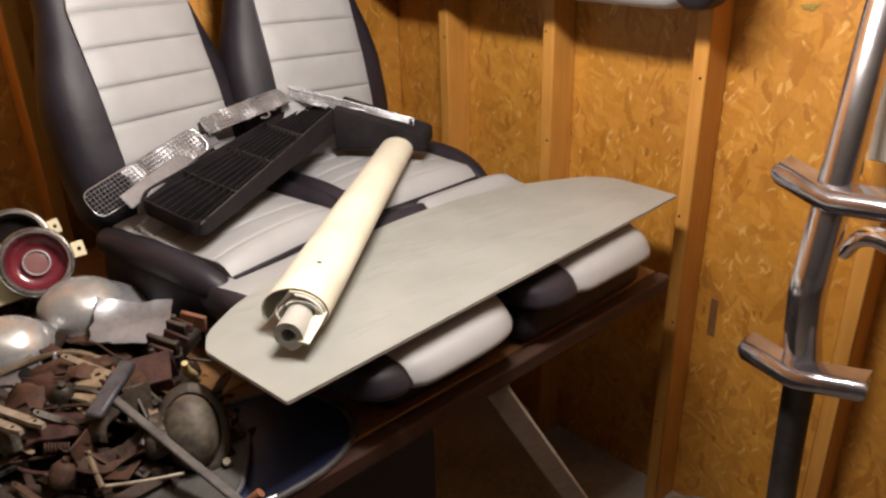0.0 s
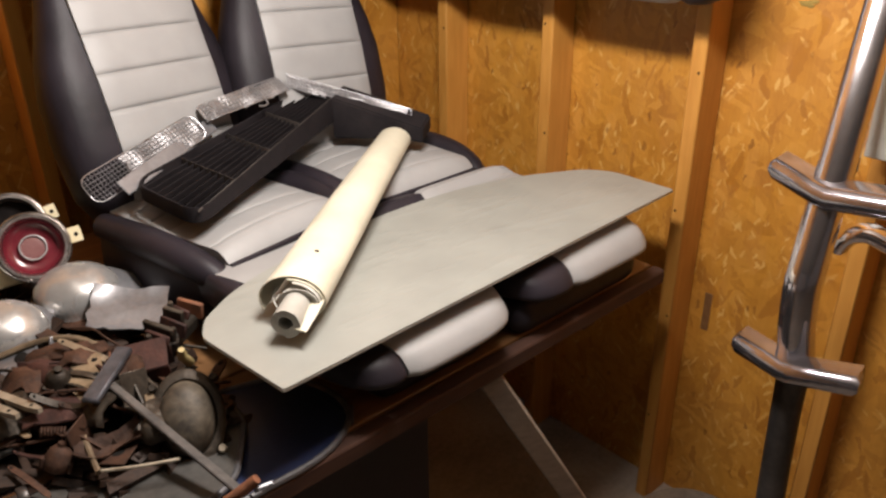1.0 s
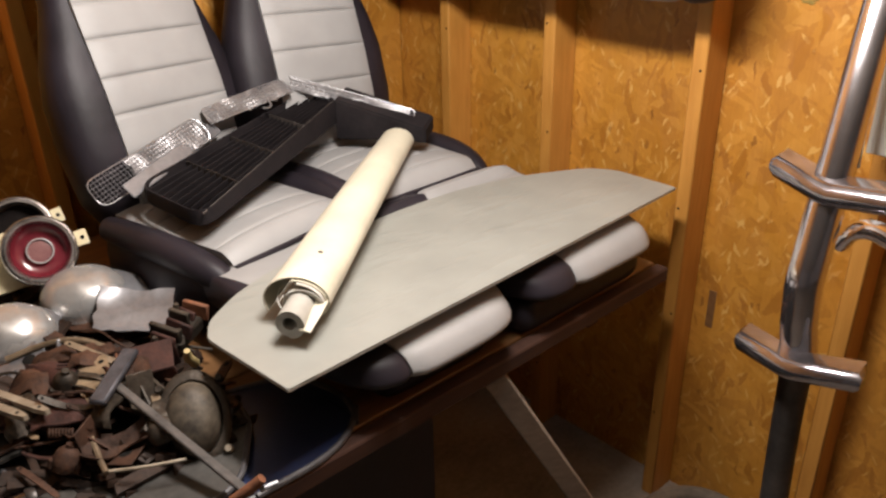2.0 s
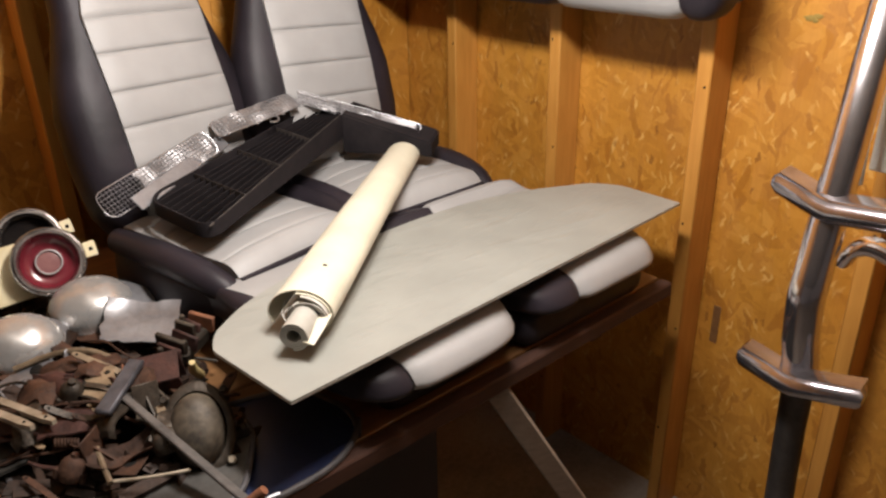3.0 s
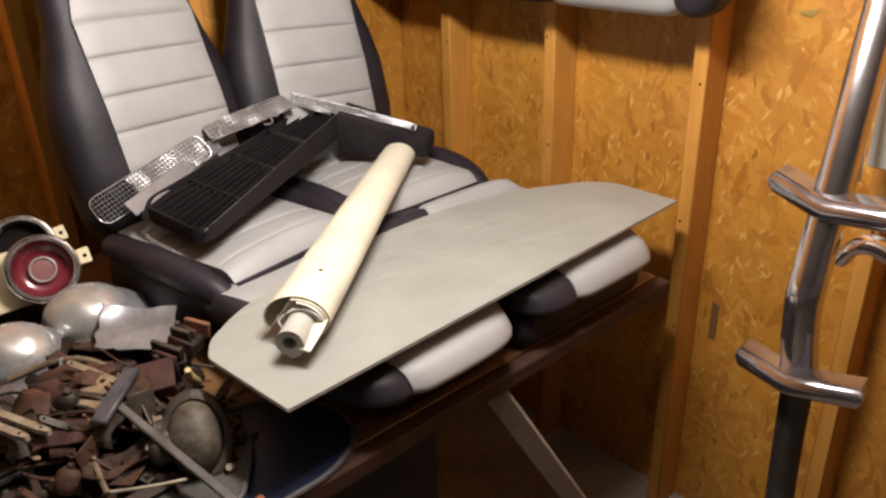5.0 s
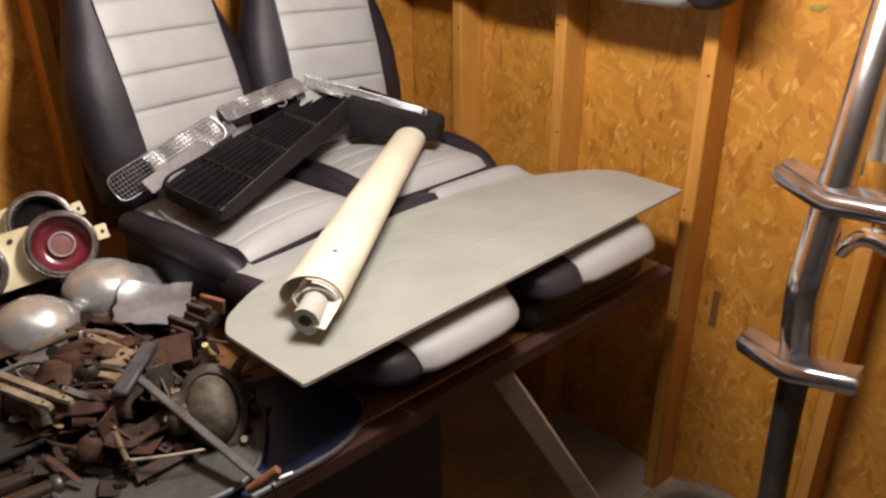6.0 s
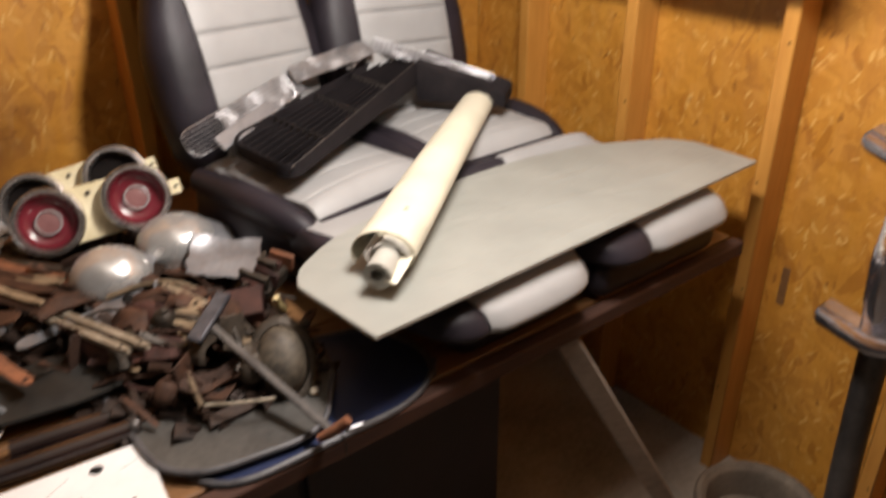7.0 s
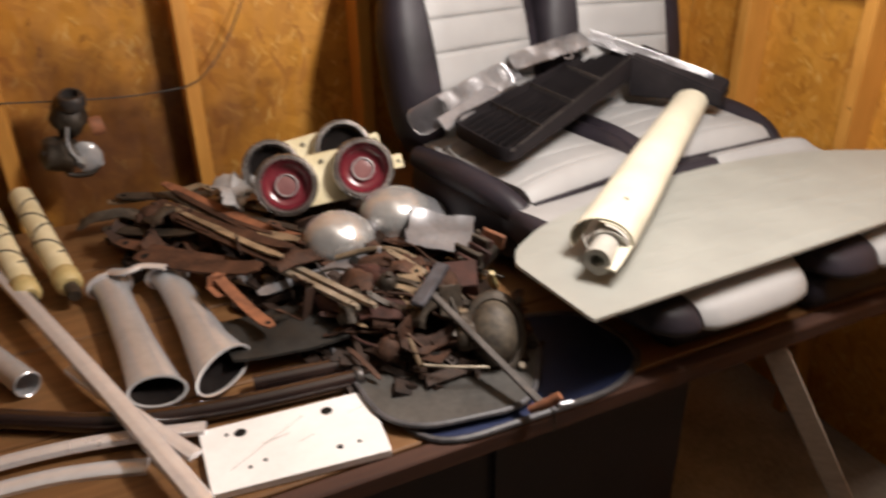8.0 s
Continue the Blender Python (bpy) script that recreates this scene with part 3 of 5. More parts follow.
def skewed(t, y, z):
    """The bands fan out a little towards the back of the cushion."""
    k = 0.02
    for (t0, k0), (t1, k1) in zip(((-0.395, 0.02), (-0.278, 0.26), (-0.028, 0.16), (0.122, 0.07)), ((-0.278, 0.26), (-0.028, 0.16), (0.122, 0.07), (0.395, 0.02))):
        if t0 <= t <= t1:
            k = k0 + (k1 - k0) * (t - t0) / (t1 - t0)
    return (t - max(0.0, y + 0.19) * k, y, z)


def near_half(t, y, z):
    """This half reaches back to the bucket seat."""
    return skewed(t, y + 0.026 * min(1.0, max(0.0, (y - 0.05) / 0.15)), z)


def bulged(t, y, z):
    """The foam swells up behind the panel that presses on it."""
    if z > 0.113:
        z += 0.019 * min(1.0, max(0.0, (y - 0.208) / 0.016))
    return skewed(t, y + (0.012 if y < 0.1 else 0.002), z + 0.002)


# two halves with a deep gap between them; the further one sits a little back
bands(rear_cushion, [(-0.385, -0.278, BLACK, "black_band"), (-0.278, -0.008, WHITE, "white_band")], cushion_profile, near_half, first=(0.42, 0.030), last=(0.22, 0.035))
bands(rear_cushion, [(0.022, 0.142, BLACK, "black_band"), (0.142, 0.406, WHITE, "white_band")], cushion_profile, bulged, first=(0.20, 0.022), last=(0.17, 0.018))

rear_back = empty("hung_rear_seat", pose(1.915, 1.37, 1.45), "black and white banded rear seat back hung on the wall studs", "car seat")
bm = bmesh.new()
rbox(bm, (0.045, 0.018, 0.24), (0.078, 1.08, 0.42), 0.02, seg=2)
part("base", bm, BLACK, rear_back)


def hung_profile(s):
    return [(-0.012 + x, 0.235 + z) for x, z in sring(0.068 * s, 0.235 * s, 0, 0, 3.4, 36)]


marks = [(-0.545, -0.45, BLACK, "black_band"), (-0.45, -0.12, WHITE, "white_band"), (-0.12, 0.17, BLACK, "black_band"), (0.17, 0.50, WHITE, "white_band"), (0.50, 0.575, BLACK, "black_band")]
bands(rear_back, marks, hung_profile, lambda t, x, z: (x, t, z))

# ---- grey panel and roll ----
panel = empty("trim_panel", pose(0, 0, 0), "grey vinyl covered trim panel resting on the seat cushion", "panel")
curve = [(0.878, 0.849), (0.860, 1.047), (0.885, 1.092), (0.955, 1.14), (1.03, 1.172), (1.19, 1.208), (1.35, 1.226), (1.46, 1.229), (1.59, 1.22), (1.72, 1.186), (1.868, 1.11), (1.902, 1.05), (1.903, 0.893)]
outline = rounded(curve, [0.004, 0.012, 0.02, 0.03, 0.05, 0.07, 0.05, 0.05, 0.06, 0.06, 0.03, 0.02, 0.004], 4)
part("board", slab(outline, 1.0575, 1.0605), BOARD, panel)
mid = Vector((1.38, 1.03))
skin = [((Vector(p) - mid) * 0.9985 + mid)[:] for p in outline]
part("vinyl_face", slab(skin, 1.0608, 1.0632, 0.0008), PANEL, panel)

low, high = Vector((1.012, 1.002, 1.119)), Vector((1.56, 1.47, 1.135))
axis = (high - low)
rm = basis(low, (0.62, -0.78, 0.0), axis)
L = axis.length
roll = empty("vinyl_roll", rm, "cream vinyl roll wrapped round a grey core", "roll")


def spiral(r0, r1, turns, z0, z1, thick, start, taper, steps=64, rows=12, flat=1.0, sink=0.0):
    """A rolled sheet with its thickness: a spiral section swept along z, narrowing by taper."""
    rings = []
    for j in range(rows + 1):
        z = z0 + (z1 - z0) * j / rows
        k = 1 - (1 - taper) * (j / rows)
        out, inn = [], []
        for i in range(steps + 1):
            t = i / steps
            a = start + t * turns * 2 * math.pi
            r = (r0 + (r1 - r0) * t) * k * (1 + 0.012 * math.sin(3 * a + z * 9))
            out.append((r * math.cos(a), r * math.sin(a) * flat + sink, z))
            inn.append(((r - thick) * math.cos(a), (r - thick) * math.sin(a) * flat + sink, z))
        rings.append(out + list(reversed(inn)))
    return loft(rings)


part("outer_sheet", spiral(0.046, 0.060, -0.78, -0.030, L, 0.0022, 1.25, 0.74, flat=0.74, sink=0.013), CREAM, roll)
bm = spiral(0.026, 0.033, 1.8, -0.042, L * 0.96, 0.0018, 1.0, 0.78, flat=0.8, sink=0.006)
bmesh.ops.translate(bm, vec=(0.009, 0.008, 0), verts=bm.verts)
part("inner_sheet", bm, INNER, roll)
bm = spiral(0.012, 0.0245, 3.2, -0.095, L * 0.9, 0.0028, 0.4, 0.95)
bmesh.ops.translate(bm, vec=(0.006, 0.016, 0), verts=bm.verts)
part("core", bm, CORE, roll, "grey rolled core")
for k, (r, a0) in enumerate(((0.0445, 0.9), (0.0415, 1.1))):
    bm = spiral(r, r + 0.004, -0.42, -0.034 - 0.006 * k, L * 0.9, 0.0018, a0, 0.74, flat=0.74, sink=0.013)
    part("folded_layer", bm, (CREAM, INNER)[k], roll)
bm = tube([(0.034, 0.006, 0.03), (0.037, 0.012, -0.05), (0.029, 0.024, -0.098)], [0.012, 0.011, 0.010], 10, flat=0.2, smooth=1)
part("loose_flap", bm, CREAM, roll)
bm = tube([(0.005, 0.032, 0.02), (0.0, 0.034, -0.018), (-0.012, 0.03, -0.02), (-0.02, 0.022, 0.01)], 0.002, 6, smooth=2)
part("string", bm, INNER, roll)
# frayed threads and a curled torn edge beside the core
for k, pts in enumerate((
        ((-0.020, 0.030, 0.03), (-0.026, 0.034, -0.026), (-0.030, 0.016, -0.040), (-0.024, 0.004, -0.034), (-0.022, 0.012, 0.01)),
        ((-0.010, 0.036, 0.02), (-0.016, 0.036, -0.032), (-0.022, 0.024, -0.046), (-0.034, 0.012, -0.036), (-0.036, 0.006, -0.010)),
        ((0.012, 0.044, 0.01), (0.006, 0.046, -0.036), (-0.008, 0.041, -0.044), (-0.020, 0.034, -0.030)))):
    part("thread", tube(pts, 0.0011, 6, smooth=2), INNER, roll)
part("torn_edge", tube([(0.030, 0.036, 0.0), (0.022, 0.043, -0.044), (0.004, 0.047, -0.050), (-0.012, 0.042, -0.038)], [0.004, 0.0055, 0.005, 0.003], 8, flat=0.3, smooth=2), CREAM, roll)
bm = lathe([(0, 0.0010), (0.0025, 0.0008), (0.004, 0.0003), (0.004, -0.002), (0, -0.002)], 12, basis((0.0103, -0.0248, 0.0614), (0, 0, 1), (0.149, -0.989, 0)))
part("stain", bm, GREASE, roll)

# ---- grille and wire mesh ----
grille = empty("radiator_grille", pose(0, 0, 0), "black plastic radiator grille lying across the bucket seats", "grille")


def bar(a, b, w, h, up=(0, 0, 1), r=0.002):
    d = Vector(b) - Vector(a)
    bm = box((0, 0, 0), (d.length, w, h), r)
    bmesh.ops.transform(bm, matrix=basis((Vector(a) + Vector(b)) / 2, d, up), verts=bm.verts)
    return bm


SCUFFED = varied("scuffed_black_plastic", (0.020, 0.016, 0.014), (0.085, 0.07, 0.06), 30, (0.5, 0.7))


def plane_z(x, y):
    """Height of the grille's face: it slopes up over the seats."""
    return 1.15 + (x - 1.0) * 0.108 + (y - 1.4) * 0.04


rim_line = rounded([(0.972, 1.530), (0.998, 1.308), (1.50, 1.588), (1.490, 1.70)], [0.05, 0.055, 0.012, 0.012], 8)
centre = Vector((1.25, 1.51))
rings = []
for x, y in rim_line:
    inn = Vector((x, y)) + (centre - Vector((x, y))).normalized() * 0.0045
    z = plane_z(x, y)
    deep = 0.030 + 0.028 * max(0.0, (x - 1.1) / 0.4)
    rings.append([(x, y, z - deep), (x, y, z - 0.002), (x * 0.8 + inn.x * 0.2, y * 0.8 + inn.y * 0.2, z), (inn.x, inn.y, z - 0.001), (inn.x, inn.y, z - deep)])
part("frame", loft(rings + [rings[0]], False), PLASTIC, grille, "deep black plastic surround")
G0, G1, G2, G3 = (Vector((x, y, plane_z(x, y))) for x, y in ((0.979, 1.526), (1.006, 1.320), (1.495, 1.592), (1.488, 1.695)))
sink = Vector((0, 0, 0.013))
for i in range(1, 9):
    t = i / 9
    part("slat", bar(G0.lerp(G1, t) - sink, G3.lerp(G2, t) - sink, 0.0016, 0.013, (0.1, -0.2, 1), 0.0004), PLASTIC, grille)
for i in range(1, 4):
    t = i / 4 - 0.02
    part("divider", bar(G0.lerp(G3, t) - sink * 0.8, G1.lerp(G2, t) - sink * 0.8, 0.0012, 0.013, (0, 0, 1), 0.0003), SCUFFED, grille, "thin worn cross bar")
part("front_bead", bar(G1 - sink * 0.3, G2 - sink * 0.3, 0.0013, 0.004, (0, 0, 1), 0.0004), SCUFFED, grille, "scuffed edge bead")
# dark sheet under the slats, coloured as the shade there
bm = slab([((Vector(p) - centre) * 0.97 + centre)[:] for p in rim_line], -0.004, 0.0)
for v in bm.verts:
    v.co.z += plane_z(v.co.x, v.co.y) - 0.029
part("backing", bm, SHADED_INSIDE, grille)
# the other wing of the grille, seen along its edge
C = Vector((1.50, 1.59, 1.188))
F = Vector((1.625, 1.405, 1.125))
bm = bmesh.new()
rings = []
for i, p in enumerate([C, C.lerp(F, 0.35), C.lerp(F, 0.7), F]):
    h = (0.075, 0.05, 0.022, 0.010)[i]
    nrm = Vector((0.8, 0.55, 0)).normalized()
    rings.append([p - nrm * 0.012 + Vector((0, 0, -h)), p - nrm * 0.012 + Vector((0, 0, 0.026)), p + nrm * 0.075 + Vector((0, 0, 0.036)), p + nrm * 0.075 + Vector((0, 0, -h + 0.01))])
loft(rings, True, bm)
bmesh.ops.bevel(bm, geom=list(bm.edges), offset=0.004, segments=2, affect="EDGES")
part("side_wing", bm, PLASTIC, grille)


def mesh_strip(p0, p1, width, up, cols, label, sag=0.0, flat=(0.0, 0.0), ragged=0.0, seed=0.0, wire_r=0.0013):
    """A strip of woven wire with a rounded wire rim; flat: the stretch of it that is clogged to a crumpled sheet."""
    p0, p1 = Vector(p0), Vector(p1)
    ob = empty("wire_mesh", basis((p0 + p1) / 2, p1 - p0, up), label, "wire mesh", "wire mesh strips")
    ln = (p1 - p0).length

    def z_at(x, y):
        return sag * (1 - (2 * x / ln) ** 2) + ragged * noise.noise((x * 30 + seed, y * 26, seed))

    rim = [(x, y, z_at(x, y)) for x, y in rounded([(-ln / 2, -width / 2), (ln / 2, -width / 2), (ln / 2, width / 2), (-ln / 2, width / 2)], width * 0.36, 6)]
    part("rim", tube(rim + [rim[0]], wire_r, 6), WIRE, ob)
    nb = max(4, int(width / 0.0085))
    for i in range(1, cols):
        x = -ln / 2 + ln * i / cols
        e = width / 2 - 0.002 - max(0.0, abs(x) - ln / 2 + width * 0.25) * 0.7
        part("cross_wire", tube([(x, -e, z_at(x, -e)), (x, 0, z_at(x, 0)), (x, e, z_at(x, e))], 0.0008, 4), WIRE, ob)
    for i in range(1, nb):
        y = -width / 2 + width * i / nb
        part("long_wire", tube([(ln * (s / 10 - 0.5) * 0.975, y, z_at(ln * (s / 10 - 0.5), y)) for s in range(11)], 0.0008, 4), WIRE, ob)
    if flat[1] > flat[0]:
        bm = bmesh.new()
        rings = []
        for i in range(21):
            t = flat[0] + (flat[1] - flat[0]) * i / 20 - 0.5
            x = t * ln
            lo = -width * (0.46 + 0.16 * noise.noise((i * 0.7, seed, 1.0)))
            hi = width * (0.46 + 0.16 * noise.noise((i * 0.7, seed, 5.0)))
            ring = [(x + 0.004 * noise.noise((seed, i, j)), lo + (hi - lo) * j / 6, z_at(x, lo + (hi - lo) * j / 6) - 0.0015 + 0.003 * noise.noise((i * 0.6, j * 0.8, seed + 3))) for j in range(7)]
            rings.append(ring + [(px_, py_, pz_ - 0.0012) for px_, py_, pz_ in reversed(ring)])
        part("clogged_weave", loft(rings, True, bm), FOIL, ob, "dull silvery crumpled sheet clogging the weave")
    return ob


FOIL = varied("dull_foil", (0.15, 0.145, 0.15), (0.40, 0.39, 0.395), 16, (0.25, 0.5), 0.5, 0.4, 0.002, fine=260)
mesh_strip((0.893, 1.545, 1.146), (1.172, 1.622, 1.206), 0.060, (0.15, -0.72, 0.62), 34, "bent zinc wire mesh strip leaning on the seat back", 0.0, (0.34, 0.97), 0.006, 1.3)
mesh_strip((1.19, 1.640, 1.222), (1.42, 1.665, 1.245), 0.048, (0.0, -0.6, 0.8), 26, "small crumpled zinc wire mesh strip on the grille", 0.006, (0.0, 1.0), 0.010, 4.1)
mesh_strip((1.43, 1.69, 1.250), (1.635, 1.46, 1.166), 0.030, (-0.5, -0.75, 0.35), 26, "zinc wire mesh strip over the grille edge", 0.003, (0.02, 0.96), 0.005, 7.7, 0.0007)
tagged(part("trim_strip", bar((0.95, 1.520, 1.146), (1.21, 1.640, 1.196), 0.034, 0.003, (0.15, -0.72, 0.62)), GALV), "flat grey metal strip beside the wire mesh", "metal strip")
tagged(part("wire_hook", tube([(1.335, 1.625, 1.236), (1.338, 1.608, 1.226), (1.325, 1.600, 1.222), (1.312, 1.606, 1.224)], 0.0022, 6, smooth=2), WIRE), "small bent zinc wire hook on the grille", "hook")

# ---- tail lamps ----
NORMAL = Vector((-0.20, -0.87, 0.44)).normalized()


def tail_lamp(ca, cb, with_lens, label):
    ca, cb = Vector(ca), Vector(cb)
    mid = (ca + cb) / 2
    m = basis(mid, cb - ca, NORMAL)
    ob = empty("tail_lamp", m, label, "tail lamp", "tail lamps")
    half = (cb - ca).length / 2
    bm = bmesh.new()
    rings = []
    for z, g in ((-0.105, 0.8), (-0.10, 0.88), (-0.045, 1.0), (-0.034, 1.0), (-0.030, 0.97)):
        rings.append([(x, y, z) for x, y in sring((half + 0.048) * g, 0.055 * g, 0, 0, 5, 48)])
    loft(rings, True, bm)
    shell = part("housing", bm, SHELL, ob, "cream moulded housing")
    for sx in (-1, 1):
        lm = Matrix.Translation((sx * half, 0, 0))
        rim = part("bezel", lathe([(0.0500, -0.034), (0.065, -0.03), (0.0665, 0.002), (0.064, 0.008), (0.0605, 0.006), (0.0585, 0.013), (0.0545, 0.013), (0.0515, 0.002), (0.0490, -0.010), (0.0490, -0.034)], 48, lm), TARNISH, ob, "tarnished chrome ring")
        if with_lens:
            part("lens", lathe([(0.0505, 0.000), (0.0475, -0.008), (0.041, -0.016), (0.029, -0.019), (0.0245, -0.018), (0.0245, -0.032), (0.0505, -0.032)], 48, lm, True), RED, ob, "red plastic lens")
            part("lens_centre", lathe([(0.0, -0.012), (0.012, -0.0125), (0.020, -0.014), (0.0215, -0.010), (0.0245, -0.0105), (0.0245, -0.024), (0, -0.024)], 40, lm), PINK, ob, "round reflector in the lens")
            part("lens_ring", lathe([(0.0205, -0.0125), (0.0222, -0.0088), (0.0240, -0.0092), (0.0247, -0.0125)], 40, lm), FILM, ob, "pale moulded ring")
        else:
            # flat socket, coloured near-black for the shade inside it
            part("socket", lathe([(0.054, 0.0), (0.052, -0.012), (0.046, -0.022), (0.0, -0.025)], 40, lm), SHADED_INSIDE, ob, "empty dark lamp socket")
    part("bolt_head", lathe([(0, 0.006), (0.004, 0.006), (0.005, 0.003), (0.005, 0.0)], 8, Matrix.Translation((0.0, 0.036, -0.030))), GREASE, ob)
    tab = bmesh.new()
    rbox(tab, (half + 0.074, 0.0, -0.006), (0.026, 0.03, 0.004), 0.0015)
    part("mounting_tab", tab, SHELL, ob)
    part("tab_hole", lathe([(0, 0.0), (0.004, 0.0), (0.004, -0.0008), (0, -0.0009)], 10, Matrix.Translation((half + 0.077, 0, -0.003))), HOLE, ob)
    return ob


tail_lamp((0.615, 1.575, 1.052), (0.776, 1.545, 1.070), True, "twin round red tail lamps in a cream housing on scrap")
tail_lamp((0.618, 1.715, 1.038), (0.782, 1.695, 1.064), False, "cream tail lamp housing with two empty sockets")

# ---- chrome bull bar leaning on the east wall ----
bull_bar = empty("bull_bar", pose(0, 0, 0), "chromed tube bull bar standing against the strand board wall", "bull bar")
part("upright", tube([(1.9905, 0.5572, 1.9144), (1.5602, 0.4587, 1.1449), (1.5577, 0.4591, 1.1307), (1.5552, 0.4583, 1.1156), (1.5527, 0.4533, 1.0571), (1.551, 0.4424, 0.9986)], 0.0275, 28), CHROME, bull_bar)
part("lower_upright", tube([(1.551, 0.4424, 1.0111), (1.5485, 0.4391, 0.8648), (1.5426, 0.4282, 0.6558), (1.535, 0.405, 0.4), (1.530, 0.402, GROUND + 0.001)], [0.0245, 0.0225, 0.023, 0.023, 0.024], 20, smooth=1), DARKSTEEL, bull_bar, "dull grey lower tube")
part("rear_tube", tube([(1.885, 0.543, 1.205), (1.902, 0.558, 1.47), (1.948, 0.575, 1.80)], 0.0165, 16, smooth=1), PALE, bull_bar, "slim pale grey rear tube")
part("mounting_plate", bar((1.965, 0.492, 1.66), (1.951, 0.489, 1.214), 0.112, 0.005, (-1, 0.05, 0)), PALE, bull_bar, "pale grey painted flat plate")
part("plate_bolt", lathe([(0, 0.006), (0.006, 0.006), (0.008, 0.003), (0.008, 0), (0, 0)], 10, basis((1.953, 0.530, 1.38), (0, 1, 0), (-1, 0, 0))), DARKSTEEL, bull_bar)


def channel(points, height, depth, normal):
    """A bent pressed bar: a rounded front, turned back at top and bottom."""
    rings = []
    nrm = Vector(normal).normalized()
    ps = [Vector(p) for p in points]
    for i, p in enumerate(ps):
        k = 0.55 if i in (0, len(ps) - 1) else 1.0
        rings.append([p + nrm * (depth * k * a) + Vector((0, 0, height * k * b)) for a, b in ((0.02, 0.40), (0.10, 0.48), (0.22, 0.5), (0.95, 0.5), (1.0, 0.4), (1.0, -0.4), (0.95, -0.5), (0.22, -0.5), (0.10, -0.48), (0.02, -0.40), (-0.10, -0.2), (-0.13, 0.0), (-0.10, 0.2))])
    return loft(rings)


part("upper_overrider", channel([(1.6163, 0.5688, 1.2691), (1.6128, 0.5598, 1.2682), (1.5805, 0.4793, 1.2584), (1.5752, 0.4614, 1.2575), (1.5609, 0.3719, 1.2727), (1.5519, 0.3003, 1.2835), (1.551, 0.2931, 1.2844)], 0.036, 0.056, (1, 0.1, 0)), DARKCHROME, bull_bar)
part("lower_overrider", channel([(1.5242, 0.5361, 1.0003), (1.5209, 0.5294, 0.9994), (1.4966, 0.4466, 1.0003), (1.4933, 0.4299, 1.0019), (1.4841, 0.3354, 1.0337), (1.4833, 0.3287, 1.0354)], 0.0335, 0.046, (1, 0.1, 0)), DARKCHROME, bull_bar)
part("lamp_bracket", tube([(1.666, 0.4547, 1.1515), (1.6615, 0.4412, 1.183), (1.666, 0.4142, 1.192), (1.6705, 0.3827, 1.1785), (1.675, 0.3287, 1.1695)], [0.020, 0.0235, 0.025, 0.025, 0.022], 16, flat=0.6, smooth=2), CHROME, bull_bar)
part("bolt_head", lathe([(0, 0.012), (0.008, 0.012), (0.011, 0.006), (0.011, 0.0), (0, 0)], 10, basis((1.666, 0.3827, 1.192), (0, 1, 0), (-0.6, 0, 0.8))), CHROME, bull_bar)

# ---- floor: drum and flange ----
drum = empty("brake_drum", pose(1.860, 0.700, GROUND), "dusty grey brake drum lying on the concrete floor", "brake drum")
part("shell", lathe([(0.05, 0.0), (0.138, 0.0), (0.144, 0.012), (0.144, 0.102), (0.151, 0.108), (0.151, 0.128), (0.145, 0.135), (0.134, 0.135), (0.130, 0.130), (0.124, 0.128), (0.119, 0.120), (0.117, 0.040), (0.05, 0.034)], 64, None, True), DUSTY, drum)
part("hub", lathe([(0.0, 0.092), (0.018, 0.092), (0.022, 0.098), (0.034, 0.098), (0.040, 0.090), (0.043, 0.052), (0.060, 0.042), (0.060, 0.0), (0, 0.0)], 36), DUSTY, drum)
for i in range(5):
    a = i * 2 * math.pi / 5 + 0.3
    part("stud_bolt", lathe([(0, 0.072), (0.006, 0.072), (0.007, 0.066), (0.007, 0.030), (0, 0.030)], 10, Matrix.Translation((0.085 * math.cos(a), 0.085 * math.sin(a), 0))), GREASE, drum)
flange = empty("steel_flange", pose(1.682, 0.800, GROUND, 0, 0, -62), "tan dusty steel flange block on the floor", "metal block")
bm = bmesh.new()
rbox(bm, (0, 0, 0.022), (0.17, 0.085, 0.044), 0.010, None, 2)
part("block", bm, DUST, flange)
part("collar", lathe([(0.0, 0.058), (0.010, 0.058), (0.014, 0.066), (0.030, 0.066), (0.036, 0.060), (0.038, 0.042), (0, 0.042)], 24, Matrix.Translation((-0.035, 0, 0))), DUST, flange)
part("lug", box((0.062, 0.012, 0.050), (0.030, 0.030, 0.024), 0.006, None, 2), DUST, flange)
for x in (0.02, 0.062):
    part("bolt_hole", lathe([(0, 0.0008), (0.007, 0.0008), (0.008, 0.0), (0, 0.0)], 12, Matrix.Translation((x, -0.022, 0.0442))), HOLE, flange)

# ---- trays under the scrap ----


def tray(name, pts, radii, z, mat, label, lip):
    ob = empty(name, pose(0, 0, 0), label, "plastic tray")
    out = rounded(pts, radii, 8)
    part("sheet", slab(out, z, z + 0.004, 0.0012), mat, ob)
    edge = [(x, y, z + 0.004) for x, y in out]
    part("lip", tube(edge + [edge[0]], lip, 8), RIM, ob, "scuffed raised edge")
    return ob


tray("blue_tray", [(0.605, 0.868), (0.99, 0.864), (1.055, 0.95), (1.02, 1.09), (0.60, 1.20)], [0.10, 0.09, 0.06, 0.05, 0.04], TOP + 0.001, BLUE, "dark blue plastic tray at the bench edge", 0.0055)
